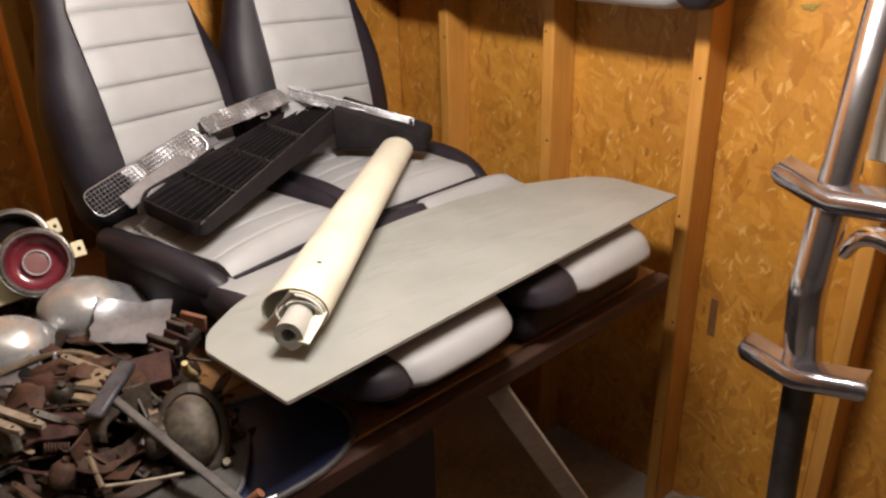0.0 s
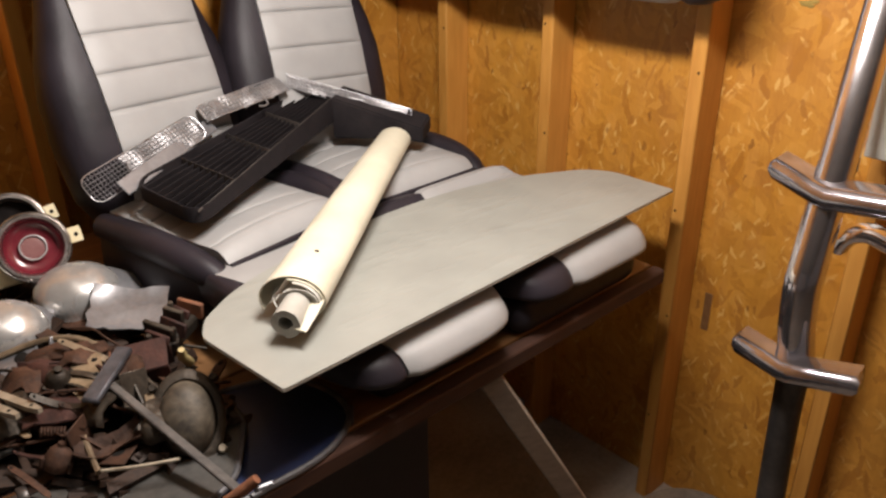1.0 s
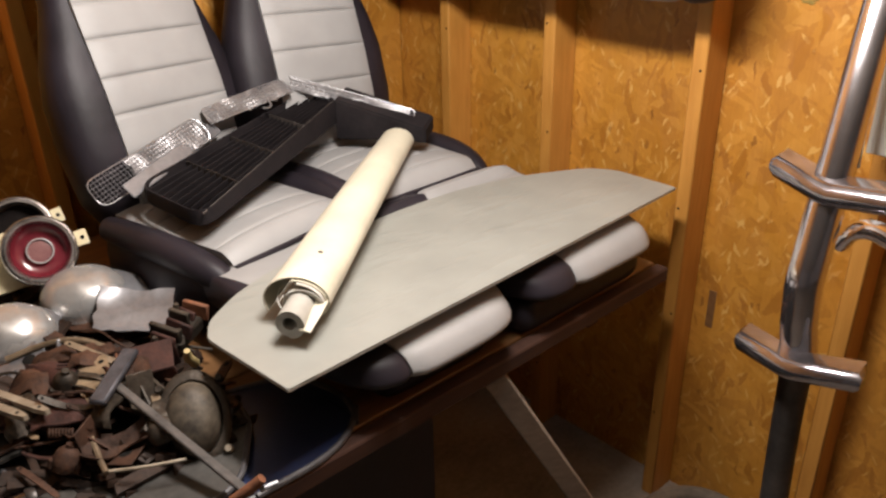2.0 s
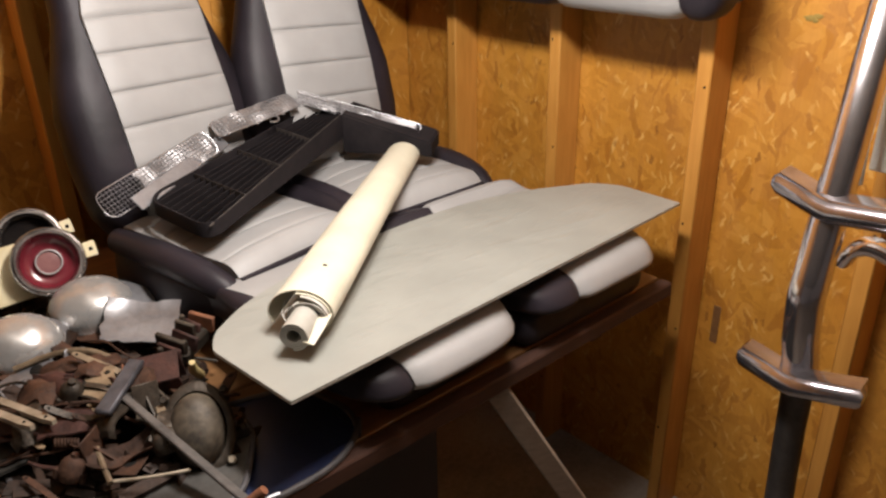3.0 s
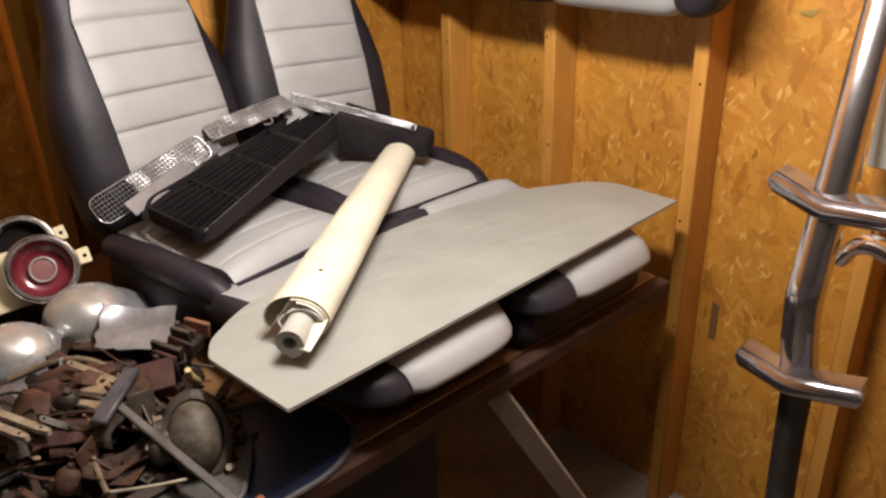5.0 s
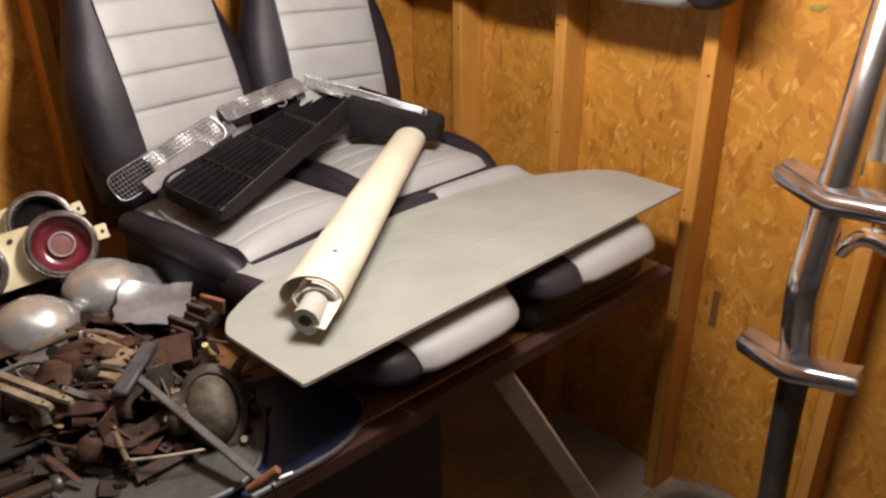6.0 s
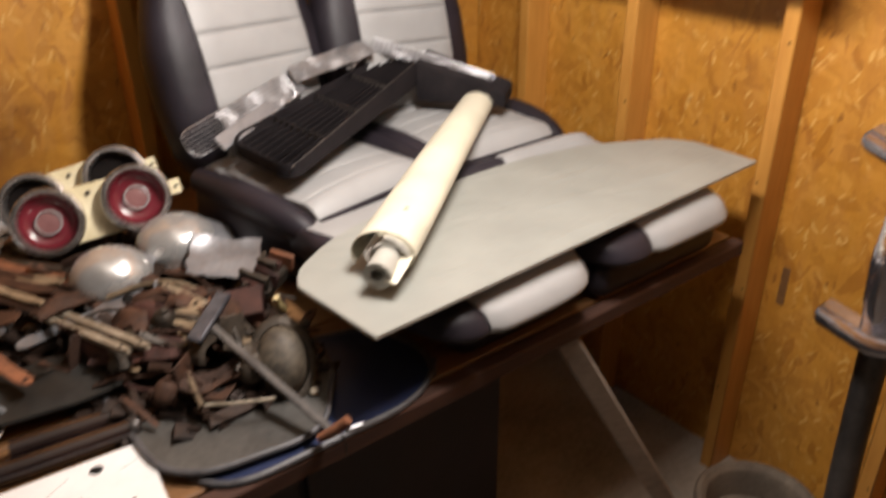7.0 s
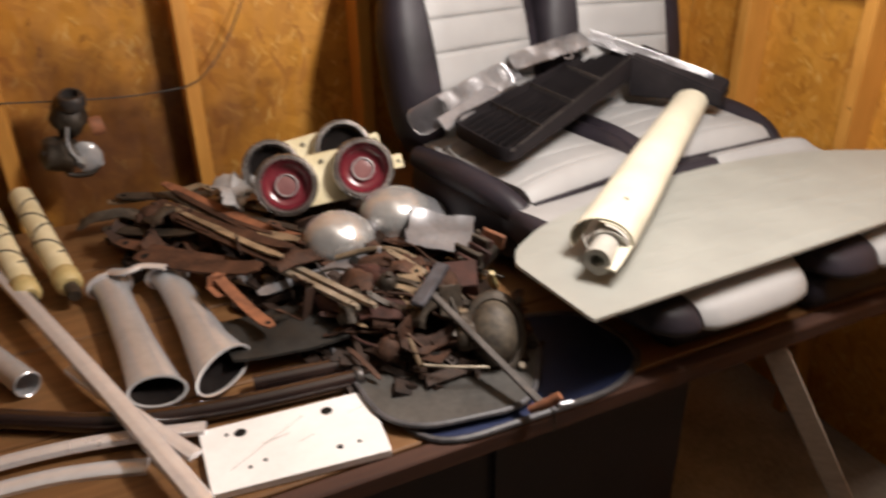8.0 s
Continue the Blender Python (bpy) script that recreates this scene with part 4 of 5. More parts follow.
tray("dark_tray", [(0.575, 0.912), (0.80, 0.878), (0.90, 1.02), (0.86, 1.36), (0.555, 1.42)], [0.09, 0.06, 0.05, 0.05, 0.05], TOP + 0.014, DARKTRAY, "dusty dark grey plastic tray under rusty scrap", 0.005)

# ---- white plate, strips, hose ----
plate = empty("number_plate_bracket", pose(0, 0, 0), "white painted metal bracket plate with bolt holes", "metal plate")
part("plate", slab(rounded([(0.312, 0.915), (0.566, 0.888), (0.582, 1.035), (0.318, 1.055)], 0.006, 3), TOP + 0.010, TOP + 0.0135, 0.0008), PAINT, plate)
part("folded_edge", bar((0.312, 0.917, TOP + 0.0067), (0.566, 0.890, TOP + 0.0067), 0.003, 0.0130), PAINT, plate)
part("folded_edge", bar((0.320, 1.053, TOP + 0.0067), (0.580, 1.033, TOP + 0.0067), 0.003, 0.0130), PAINT, plate)
for x, y, r in ((0.375, 1.024, 0.0085), (0.507, 1.014, 0.0085), (0.372, 0.945, 0.003), (0.395, 0.95, 0.003), (0.50, 0.928, 0.0045), (0.53, 0.926, 0.003), (0.355, 1.028, 0.003)):
    part("hole", lathe([(0.0, 0.0006), (r, 0.0006), (r * 1.1, 0.0), (0, 0.0)], 18, Matrix.Translation((x, y, TOP + 0.0135))), HOLE, plate)
for a, b, w in (((0.345, 0.95), (0.47, 1.02), 0.0012), ((0.40, 0.985), (0.44, 0.99), 0.0016), ((0.45, 0.965), (0.475, 0.972), 0.0014), ((0.535, 0.995), (0.56, 1.0), 0.0012)):
    part("scratch", bar((*a, TOP + 0.0137), (*b, TOP + 0.0137), w * 0.8, 0.0004, (0, 0, 1), 0), DULL, plate)


def strip(points, w, h, mat, label, ridge=True):
    ob = empty("trim_moulding", pose(0, 0, 0), label, "metal strip", "metal trim strips")
    ps = [Vector(p) for p in points]
    for _ in range(2):
        qs = [ps[0]]
        for a, b in zip(ps, ps[1:]):
            qs += [a.lerp(b, 0.25), a.lerp(b, 0.75)]
        ps = qs + [ps[-1]]
    rings = []
    for i, p in enumerate(ps):
        d = (ps[min(i + 1, len(ps) - 1)] - ps[max(i - 1, 0)]).normalized()
        side = d.cross(Vector((0, 0, 1))).normalized()
        up = side.cross(d)
        rings.append([p + side * (w * a) + up * (h * b) for a, b in ((-0.5, 0), (-0.5, 0.55), (-0.42, 0.78), (-0.14, 0.86), (0.0, 0.95), (0.14, 0.86), (0.42, 0.78), (0.5, 0.55), (0.5, 0))])
    part("strip", loft(rings), mat, ob)
    return ob


strip([(0.00, 1.80, TOP + 0.045), (0.10, 1.50, TOP + 0.043), (0.20, 1.20, TOP + 0.041), (0.30, 0.87, TOP + 0.039)], 0.030, 0.012, SATIN, "long bright aluminium trim moulding lying across others")
strip([(0.155, 1.29, TOP + 0.026), (0.225, 1.14, TOP + 0.026), (0.305, 0.985, TOP + 0.026)], 0.024, 0.010, SATIN, "short bright aluminium trim moulding beside the plate")
strip([(-0.32, 1.09, TOP + 0.012), (-0.05, 1.112, TOP + 0.012), (0.10, 1.110, TOP + 0.012), (0.22, 1.088, TOP + 0.012), (0.33, 1.055, TOP + 0.012)], 0.024, 0.012, SATIN, "bright curved aluminium trim moulding on the bench")
strip([(-0.32, 1.05, TOP + 0.0), (-0.05, 1.072, TOP + 0.0), (0.09, 1.068, TOP + 0.0), (0.17, 1.050, TOP + 0.0), (0.24, 1.025, TOP + 0.0)], 0.030, 0.011, SATIN, "wide bright aluminium trim moulding near the bench front")
hose = empty("black_tube", pose(0, 0, 0), "long dark lacquered steel tube lying on the bench", "tube")
part("tube", tube([(-0.35, 1.38, TOP + 0.02), (-0.10, 1.30, TOP + 0.02), (0.08, 1.20, TOP + 0.0165), (0.20, 1.128, TOP + 0.0165), (0.35, 1.088, TOP + 0.0165), (0.585, 1.066, TOP + 0.0165)], 0.0165, 16, smooth=2), LACQUER, hose)
part("end_ring", lathe([(0.0172, 0.0), (0.0185, 0.002), (0.0185, 0.012), (0.0172, 0.014)], 20, basis((0.572, 1.0672, TOP + 0.0175), (0, 0, 1), (1, -0.09, 0))), DARKSTEEL, hose)
hose2 = empty("brown_tube", pose(0, 0, 0), "dark brown lacquered bar on the bench", "tube")
part("tube", tube([(0.42, 1.125, TOP + 0.018), (0.50, 1.115, TOP + 0.018), (0.575, 1.105, TOP + 0.018)], 0.017, 14, smooth=1), LACQUER, hose2)


# ---- flared exhaust trims ----
def horn(p0, p1, r0, r1, label, cut):
    """A thin-walled flared sleeve, open at both ends, its mouth cut at a slant."""
    p0, p1 = Vector(p0), Vector(p1)
    ob = empty("exhaust_trim", basis(p0, (1, 0.1, 0), p1 - p0), label, "exhaust trim", "exhaust trims")
    ln = (p1 - p0).length
    rows = []
    for i in range(15):
        t = i / 14
        r = r0 + (r1 - r0) * (0.25 * t + 0.75 * t ** 3.0) + 0.012 * math.exp(-t * 14)
        rows.append((t * ln, r))
    bm = bmesh.new()
    rings = []
    for z, r in rows + [(z, r - 0.0022) for z, r in reversed(rows)]:
        ring = []
        for j in range(32):
            a = 2 * math.pi * j / 32
            slant = (cut * math.cos(a) - 0.020 * math.sin(a)) * max(0, z / ln - 0.75) * 4
            ring.append((r * math.cos(a), (0.62 - 0.26 * (z / ln) ** 2) * r * math.sin(a), z + slant))
        rings.append(ring)
    loft(rings + [rings[0]], False, bm)
    part("sleeve", bm, DULL, ob)
    # inner wall coloured near-black for the shade inside the sleeve
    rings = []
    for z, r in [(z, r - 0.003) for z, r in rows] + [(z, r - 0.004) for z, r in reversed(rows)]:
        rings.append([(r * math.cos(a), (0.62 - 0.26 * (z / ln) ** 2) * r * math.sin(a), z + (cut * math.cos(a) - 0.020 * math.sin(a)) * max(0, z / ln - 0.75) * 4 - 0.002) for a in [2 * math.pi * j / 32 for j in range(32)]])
    part("lining", loft(rings + [rings[0]], False), SHADED_INSIDE, ob, "near-black inner wall, its shade put in the colour")
    part("collar", tube([((r0 + 0.011) * math.cos(a), 0.62 * (r0 + 0.011) * math.sin(a), 0.006) for a in [2 * math.pi * j / 32 for j in range(33)]], 0.006, 8), SATIN, ob, "bright rolled collar")
    part("rolled_edge", tube([(r1 * math.cos(a), 0.36 * r1 * math.sin(a), ln + cut * math.cos(a) - 0.020 * math.sin(a)) for a in [2 * math.pi * j / 32 for j in range(33)]], 0.003, 6), DULL, ob)
    return ob


horn((0.237, 1.552, TOP + 0.030), (0.292, 1.162, TOP + 0.030), 0.029, 0.043, "dull grey flared metal sleeve with an open mouth", 0.010)
horn((0.345, 1.540, TOP + 0.030), (0.393, 1.165, TOP + 0.034), 0.028, 0.053, "wide dull grey flared metal sleeve beside its twin", -0.032)
clip = empty("joining_clip", pose(0, 0, 0), "bright bent clip between the two metal sleeves", "clip")
part("band", tube([(0.245, 1.555, TOP + 0.055), (0.275, 1.515, TOP + 0.066), (0.30, 1.535, TOP + 0.066), (0.345, 1.51, TOP + 0.062)], 0.014, 10, flat=0.45, smooth=2), SATIN, clip)


# ---- cream dampers with twine ----
def damper(p0, p1, label):
    p0, p1 = Vector(p0), Vector(p1)
    ob = empty("shock_absorber", basis(p0, (1, 0.2, 0), p1 - p0), label, "shock absorber", "shock absorbers")
    ln = (p1 - p0).length
    part("body", lathe([(0, 0), (0.020, 0), (0.024, 0.004), (0.024, ln * 0.78), (0.022, ln * 0.80), (0, ln * 0.80)], 24), SHELL, ob)
    part("cap", lathe([(0, ln * 0.8), (0.021, ln * 0.8), (0.0265, ln * 0.815), (0.0265, ln * 0.90), (0.02, ln * 0.92), (0, ln * 0.92)], 24), YELLOWED, ob, "yellowed end cap")
    part("eye", lathe([(0, ln * 0.92), (0.013, ln * 0.92), (0.015, ln * 0.96), (0.012, ln), (0, ln)], 16), GREASE, ob)
    for k in range(2):
        sp = []
        for i in range(40):
            t = i / 39
            a = (1 if k else -1) * t * 2 * math.pi * 2.2
            sp.append((0.0255 * math.cos(a), 0.0255 * math.sin(a), ln * (0.1 + 0.6 * t)))
        part("twine", tube(sp, 0.0016, 5), TWINE, ob)
    return ob


damper((0.095, 1.93, TOP + 0.10), (0.165, 1.525, TOP + 0.034), "cream painted shock absorber tied with dark twine")
damper((0.02, 1.93, TOP + 0.09), (0.105, 1.53, TOP + 0.030), "cream shock absorber lying beside another one")
tagged(part("metal_sleeve", lathe([(0.021, 0), (0.023, 0.0), (0.023, 0.13), (0.021, 0.132), (0.019, 0.13), (0.019, 0.0)], 20, basis((0.03, 1.40, TOP + 0.0235), (0, 0, 1), (0.45, -0.9, 0)), True), DULL), "short dull metal sleeve lying on the bench", "metal sleeve")

# ---- chromed lamp bowls ----
def bowl(c, normal, r, depth, label, skirt):
    """A chromed lamp bowl, domed, with a folded grey skirt."""
    m = basis(c, (1, -0.3, 0), normal)
    ob = empty("lamp_bowl", m, label, "lamp bowl", "lamp bowls")
    prof = [(r * math.cos(t), depth * math.sin(t)) for t in [math.pi / 2 * (1 - i / 12) for i in range(13)]]
    prof = [(0 if i == 0 else p, q) for i, (p, q) in enumerate(prof)]
    bm = lathe(prof + [(r * 1.03, -0.004), (r * 1.0, -0.008), (r * 0.94, 0.0)], 40)
    for v in bm.verts:
        # hammered flat here and there
        dent = noise.noise(v.co * 14 + Vector((r * 90, 0, 0))) + 0.5 * noise.noise(v.co * 33)
        v.co = Vector((v.co.x * 1.10, v.co.y * 0.92, v.co.z + 0.005 * dent * max(0.0, v.co.z / depth)))
    part("dome", bm, SILVER, ob)
    bm = bmesh.new()
    rings = []
    for i in range(9):
        t = i / 8
        a = -0.5 + 1.1 * t
        x = r * 0.55 + skirt * t
        z = depth * 0.55 * (1 - t ** 1.5) - 0.02 * t
        rings.append([(x, -r * 0.75 - 0.01 * t, z - 0.012), (x, -r * 0.4, z + 0.006), (x, r * 0.4, z + 0.004), (x, r * 0.72, z - 0.014), (x, r * 0.72, z - 0.017), (x, r * 0.4, z + 0.001), (x, -r * 0.4, z + 0.003), (x, -r * 0.75 - 0.01 * t, z - 0.015)])
    loft(rings, True, bm)
    part("skirt", bm, GALV, ob, "dull grey folded skirt")
    return ob


bowl((0.668, 1.415, 0.985), (-0.30, -0.45, 0.84), 0.066, 0.052, "chromed lamp bowl with a grey skirt on scrap", 0.045)
bowl((0.812, 1.462, 0.992), (0.0, -0.35, 0.94), 0.070, 0.052, "chromed lamp bowl beside the tail lamps", 0.075)


# ---- scrap heap ----
def heap(x, y):
    """Height of the scrap over the bench."""
    g = 0.085 * math.exp(-(((x - 0.69) / 0.20) ** 2 + ((y - 1.45) / 0.26) ** 2))
    g += 0.055 * math.exp(-(((x - 0.75) / 0.14) ** 2 + ((y - 1.12) / 0.16) ** 2))
    g += 0.055 * math.exp(-(((x - 0.38) / 0.16) ** 2 + ((y - 1.75) / 0.16) ** 2))
    return TOP + g


rnd = random.Random(7)
verts, faces = [], []
for _ in range(900):
    u, v = rnd.random(), rnd.random()
    x, y = 0.28 + 0.62 * u, 0.99 + 0.92 * v
    if heap(x, y) < TOP + 0.016 or (x < 0.46 and y < 1.58):
        continue
    zt = TOP + (heap(x, y) - TOP) * rnd.uniform(0.2, 0.98)
    m = Matrix.Translation((x, y, zt)) @ Euler([rnd.uniform(-0.6, 0.6), rnd.uniform(-0.6, 0.6), rnd.uniform(0, 6.3)]).to_matrix().to_4x4()
    sx, sy, sz = rnd.uniform(0.012, 0.05), rnd.uniform(0.005, 0.018), rnd.uniform(0.002, 0.008)
    base = len(verts)
    for dz in (-1, 1):
        for px_, py_ in ((-1, -1), (1, -0.8), (0.9, 1), (-0.9, 0.9)):
            verts.append((m @ Vector((sx * px_, sy * py_, sz * dz)))[:])
    for f in ((0, 3, 2, 1), (4, 5, 6, 7), (0, 1, 5, 4), (1, 2, 6, 5), (2, 3, 7, 6), (3, 0, 4, 7)):
        faces.append([base + i for i in f])
me = bpy.data.meshes.new("scrap_heap")
me.from_pydata(verts, [], faces)
SCRAP = varied("mixed_scrap", (0.008, 0.005, 0.004), (0.05, 0.026, 0.015), 26, (0.5, 0.85), 0.3, 0.4, 0.003, fine=150)
me.materials.append(SCRAP)
tagged(new("scrap_heap", me), "heap of small rusty steel scrap on the bench", "scrap", kind="stuff")


def lay(x, y, lift, yaw, pitch=0.0, roll=0.0):
    return pose(x, y, heap(x, y) + lift, roll, pitch, yaw)


def strap(m, ln, w, mat, label, bend=0.0, holes=2, thick=0.0028):
    """A flat steel strap with round ends, a bend and bolt holes."""
    ob = empty("steel_strap", m, label, "steel strap", "rusty straps")
    bm = bmesh.new()
    rows = []
    n = 12
    for i in range(n + 1):
        t = i / n - 0.5
        x = t * ln
        z = bend * (abs(t) * 2) ** 2 * (1 if t > 0 else 0.4)
        e = w / 2 * (1 if 0 < i < n else 0.55)
        rows.append([(x, -e, z), (x, e, z), (x, e, z + thick), (x, -e, z + thick)])
    loft(rows, True, bm)
    part("strap", bm, mat, ob)
    for k in range(holes):
        t = -0.43 + 0.86 * k / max(1, holes - 1)
        z = bend * (abs(t) * 2) ** 2 * (1 if t > 0 else 0.4) + thick
        part("hole", lathe([(0, 0.0006), (w * 0.2, 0.0006), (w * 0.23, 0), (0, 0)], 12, Matrix.Translation((t * ln, 0, z + 0.0002))), HOLE, ob)
    return ob


def angle_bracket(m, a, b, w, mat, label):
    ob = empty("angle_bracket", m, label, "bracket", "rusty brackets")
    part("foot", box((a / 2, 0, 0.0015), (a, w, 0.003), 0.001), mat, ob)
    part("upstand", box((0.0015, 0, b / 2), (0.003, w * 0.9, b), 0.001), mat, ob)
    bm = bmesh.new()
    rings = [[(0.003, y, 0.003), (a * 0.5, y, 0.003), (0.003, y, b * 0.6)] for y in (-0.0015, 0.0015)]
    loft(rings, True, bm)
    part("web", bm, mat, ob)
    part("hole", lathe([(0, 0.0006), (w * 0.17, 0.0006), (w * 0.2, 0), (0, 0)], 12, Matrix.Translation((a * 0.7, 0, 0.003))), HOLE, ob)
    return ob


def rod(points, r, mat, label, name="bent_rod"):
    ob = empty(name, pose(0, 0, 0), label, "rod", "bent rods")
    part("rod", tube(points, r, 8, smooth=2), mat, ob)
    return ob


def bolt(m, ln, r, mat, label):
    ob = empty("bolt", m, label, "bolt", "loose bolts")
    part("head", lathe([(0, 0), (r * 1.8, 0), (r * 1.9, r * 0.2), (r * 1.9, r * 1.1), (r * 1.7, r * 1.3), (0, r * 1.3)], 6), mat, ob)
    prof = [(0, r * 1.3)]
    k = int(ln / 0.003)
    for i in range(k):
        prof += [(r, r * 1.3 + i * 0.003), (r * 0.86, r * 1.3 + i * 0.003 + 0.0015)]
    part("shank", lathe(prof + [(0, r * 1.3 + k * 0.003)], 10), mat, ob)
    return ob


def spring(m, ln, r, mat, label):
    ob = empty("coil_spring", m, label, "spring", "loose springs")
    k = 90
    part("coil", tube([(r * math.cos(i * 0.55), r * math.sin(i * 0.55), ln * i / k) for i in range(k)], 0.0018, 6), mat, ob)
    return ob


def housing(m, r, h, mat, label):
    """A round cast housing with a stepped face and lugs."""
    ob = empty("cast_housing", m, label, "motor part", "cast housings")
    part("body", lathe([(0, 0), (r * 0.9, 0), (r, h * 0.1), (r, h * 0.5), (r * 0.92, h * 0.56), (r * 0.86, h * 0.75), (r * 0.55, h * 0.95), (r * 0.3, h), (r * 0.28, h * 1.15), (0, h * 1.15)], 28), mat, ob)
    for i in range(3):
        a = i * 2.09 + 0.4
        part("lug", lathe([(0, 0), (r * 0.2, 0), (r * 0.2, h * 0.4), (0, h * 0.4)], 10, Matrix.Translation((r * 1.08 * math.cos(a), r * 1.08 * math.sin(a), h * 0.1))), mat, ob)
    return ob


# placed pieces that stand out
motor = empty("cast_housing", basis((0.812, 1.030, 0.945), (0.85, -0.45, 0.05), (-0.35, -0.60, 0.72)), "oily dark oval motor housing with a flange on the scrap", "motor part", "cast housings")
bm = lathe([(0, 0.056), (0.016, 0.055), (0.030, 0.050), (0.040, 0.040), (0.044, 0.026), (0.046, 0.010), (0.046, -0.035), (0, -0.035)], 32)
bmesh.ops.scale(bm, vec=(0.90, 1.25, 1), verts=bm.verts)
part("dome", bm, SMEARED, motor)
bm = lathe([(0.044, 0.0), (0.058, 0.0), (0.062, 0.004), (0.062, 0.010), (0.058, 0.014), (0.049, 0.015), (0.045, 0.010)], 36, None, True)
bmesh.ops.scale(bm, vec=(0.90, 1.25, 1), verts=bm.verts)
part("flange", bm, GREASE, motor)
for x, y in ((0.045, 0.055), (-0.045, 0.055), (0.045, -0.055), (-0.045, -0.055)):
    part("flange_bolt", lathe([(0, 0.022), (0.005, 0.022), (0.007, 0.018), (0.007, 0.008), (0, 0.008)], 8, Matrix.Translation((x, y, 0))), (GREASE, DUST)[y < 0], motor)
part("side_bracket", bar((-0.052, 0.05, 0.012), (-0.040, -0.02, 0.030), 0.014, 0.004), TAN, motor, "tan dusty bracket")
block = empty("finned_block", basis((0.895, 1.255, heap(0.87, 1.235) + 0.020), (0.85, 0.5, 0.1), (-0.1, -0.3, 0.95)), "rust-red finned cast block on top of the heap", "engine part")
part("body", box((0, 0, 0.016), (0.11, 0.045, 0.032), 0.005), GREASE, block)
for i, (lean_x, tall, mat) in enumerate(((6, 0.026, MAROON), (-9, 0.036, GREASE), (12, 0.028, MAROON), (-4, 0.042, GREASE), (15, 0.024, MAROON), (3, 0.033, ORANGE))):
    part("fin", box((0, 0, tall / 2), (0.0075 + 0.002 * (i % 2), 0.046 + 0.012 * math.sin(i * 1.3), tall), 0.002, pose(-0.048 + 0.0185 * i, 0.006 * math.sin(i * 2.2), 0.024, 0, lean_x, 6 * math.sin(i * 2.9))), mat, block)
for x, y, tall in ((-0.030, -0.020, 0.058), (0.018, 0.016, 0.066), (0.052, -0.012, 0.050)):
    part("stud_bolt", lathe([(0, tall), (0.0045, tall), (0.0055, tall - 0.004), (0.0055, 0.03), (0.010, 0.03), (0.010, 0.022), (0, 0.022)], 8, Matrix.Translation((x, y, 0))), GREASE, block)
part("stem", lathe([(0, 0), (0.006, 0), (0.006, 0.05), (0.004, 0.055), (0, 0.055)], 10, Matrix.Translation((-0.07, 0.0, 0.01))), GREASE, block)
handle = empty("hook_bar", pose(0, 0, 0), "blue-grey steel bar with a flat T end on the scrap", "steel bar")
part("shaft", bar((0.735, 1.125, 1.005), (0.795, 0.835, 0.938), 0.016, 0.007, (0.3, 0, 1)), SHAFT, handle)
part("head", bar((0.695, 1.085, 1.008), (0.785, 1.17, 1.02), 0.026, 0.011, (-0.3, -0.4, 1), 0.003), BLUESTEEL, handle)
tip = empty("rusty_bolt_assembly", pose(0, 0, 0), "rusty bolt with a bright tip at the bench edge", "bolt")
part("shank", tube([(0.772, 0.848, 0.935), (0.795, 0.835, 0.948), (0.81, 0.825, 0.965)], [0.006, 0.009, 0.007], 10, smooth=1), ORANGE, tip)
part("bright_tip", tube([(0.805, 0.826, 0.947), (0.830, 0.821, 0.948)], 0.004, 8), GALV, tip)
part("hanging_wire", tube([(0.800, 0.830, 0.940), (0.803, 0.824, 0.925), (0.801, 0.822, 0.905)], 0.0018, 6, smooth=1), GREASE, tip)
plug = empty("brass_plug", pose(0, 0, 0), "small brass connector beside the grey panel", "connector")
part("body", tube([(0.868, 1.13, 0.975), (0.852, 1.115, 1.0), (0.848, 1.105, 1.02)], [0.008, 0.008, 0.005], 10), YELLOWED, plug)
rod([(0.669, 1.002, 0.950), (0.71, 0.975, 0.950), (0.760, 0.950, 0.950)], 0.0026, DUST, "thin pale wire rod lying on the tray", "wire_rod")
rod([(0.686, 1.14, 0.975), (0.678, 1.10, 0.962), (0.668, 1.03, 0.950), (0.666, 1.006, 0.946)], 0.0045, TAN, "tan bent steel rod on the scrap")
rod([(0.64, 1.345, 0.985), (0.70, 1.325, 1.0), (0.745, 1.29, 1.005), (0.775, 1.245, 0.99)], 0.0055, TAN, "tan bent rod beside the lamp bowls")
rod([(0.555, 1.30, 0.98), (0.60, 1.22, 0.985), (0.655, 1.16, 0.99), (0.70, 1.09, 0.975)], 0.005, RUST, "thin rusty bent rod across the heap")

# long strips behind, lying side by side
bundle = []
for k in range(15):
    u = k / 14
    bundle.append(((0.372 + 0.045 * u + 0.015 * math.sin(k * 2.1), 1.72 + 0.12 * u + 0.03 * math.sin(k * 1.3)), (0.535 + 0.10 * u, 1.365 + 0.085 * u + 0.012 * math.sin(k * 3.3)), 0.011 + 0.006 * (k % 3), (RUST, TAN, RUST, TAN, ORANGE, RUST, GREASE)[k % 7]))
bundle += [
    ((0.29, 1.895), (0.50, 1.815), 0.028, GREASE), ((0.27, 1.905), (0.48, 1.855), 0.022, TAN), ((0.300, 1.585), (0.505, 1.375), 0.040, RUST),
    ((0.27, 1.66), (0.48, 1.46), 0.030, RUST), ((0.48, 1.86), (0.59, 1.64), 0.020, TAN), ((0.25, 1.76), (0.44, 1.60), 0.026, GREASE),
]
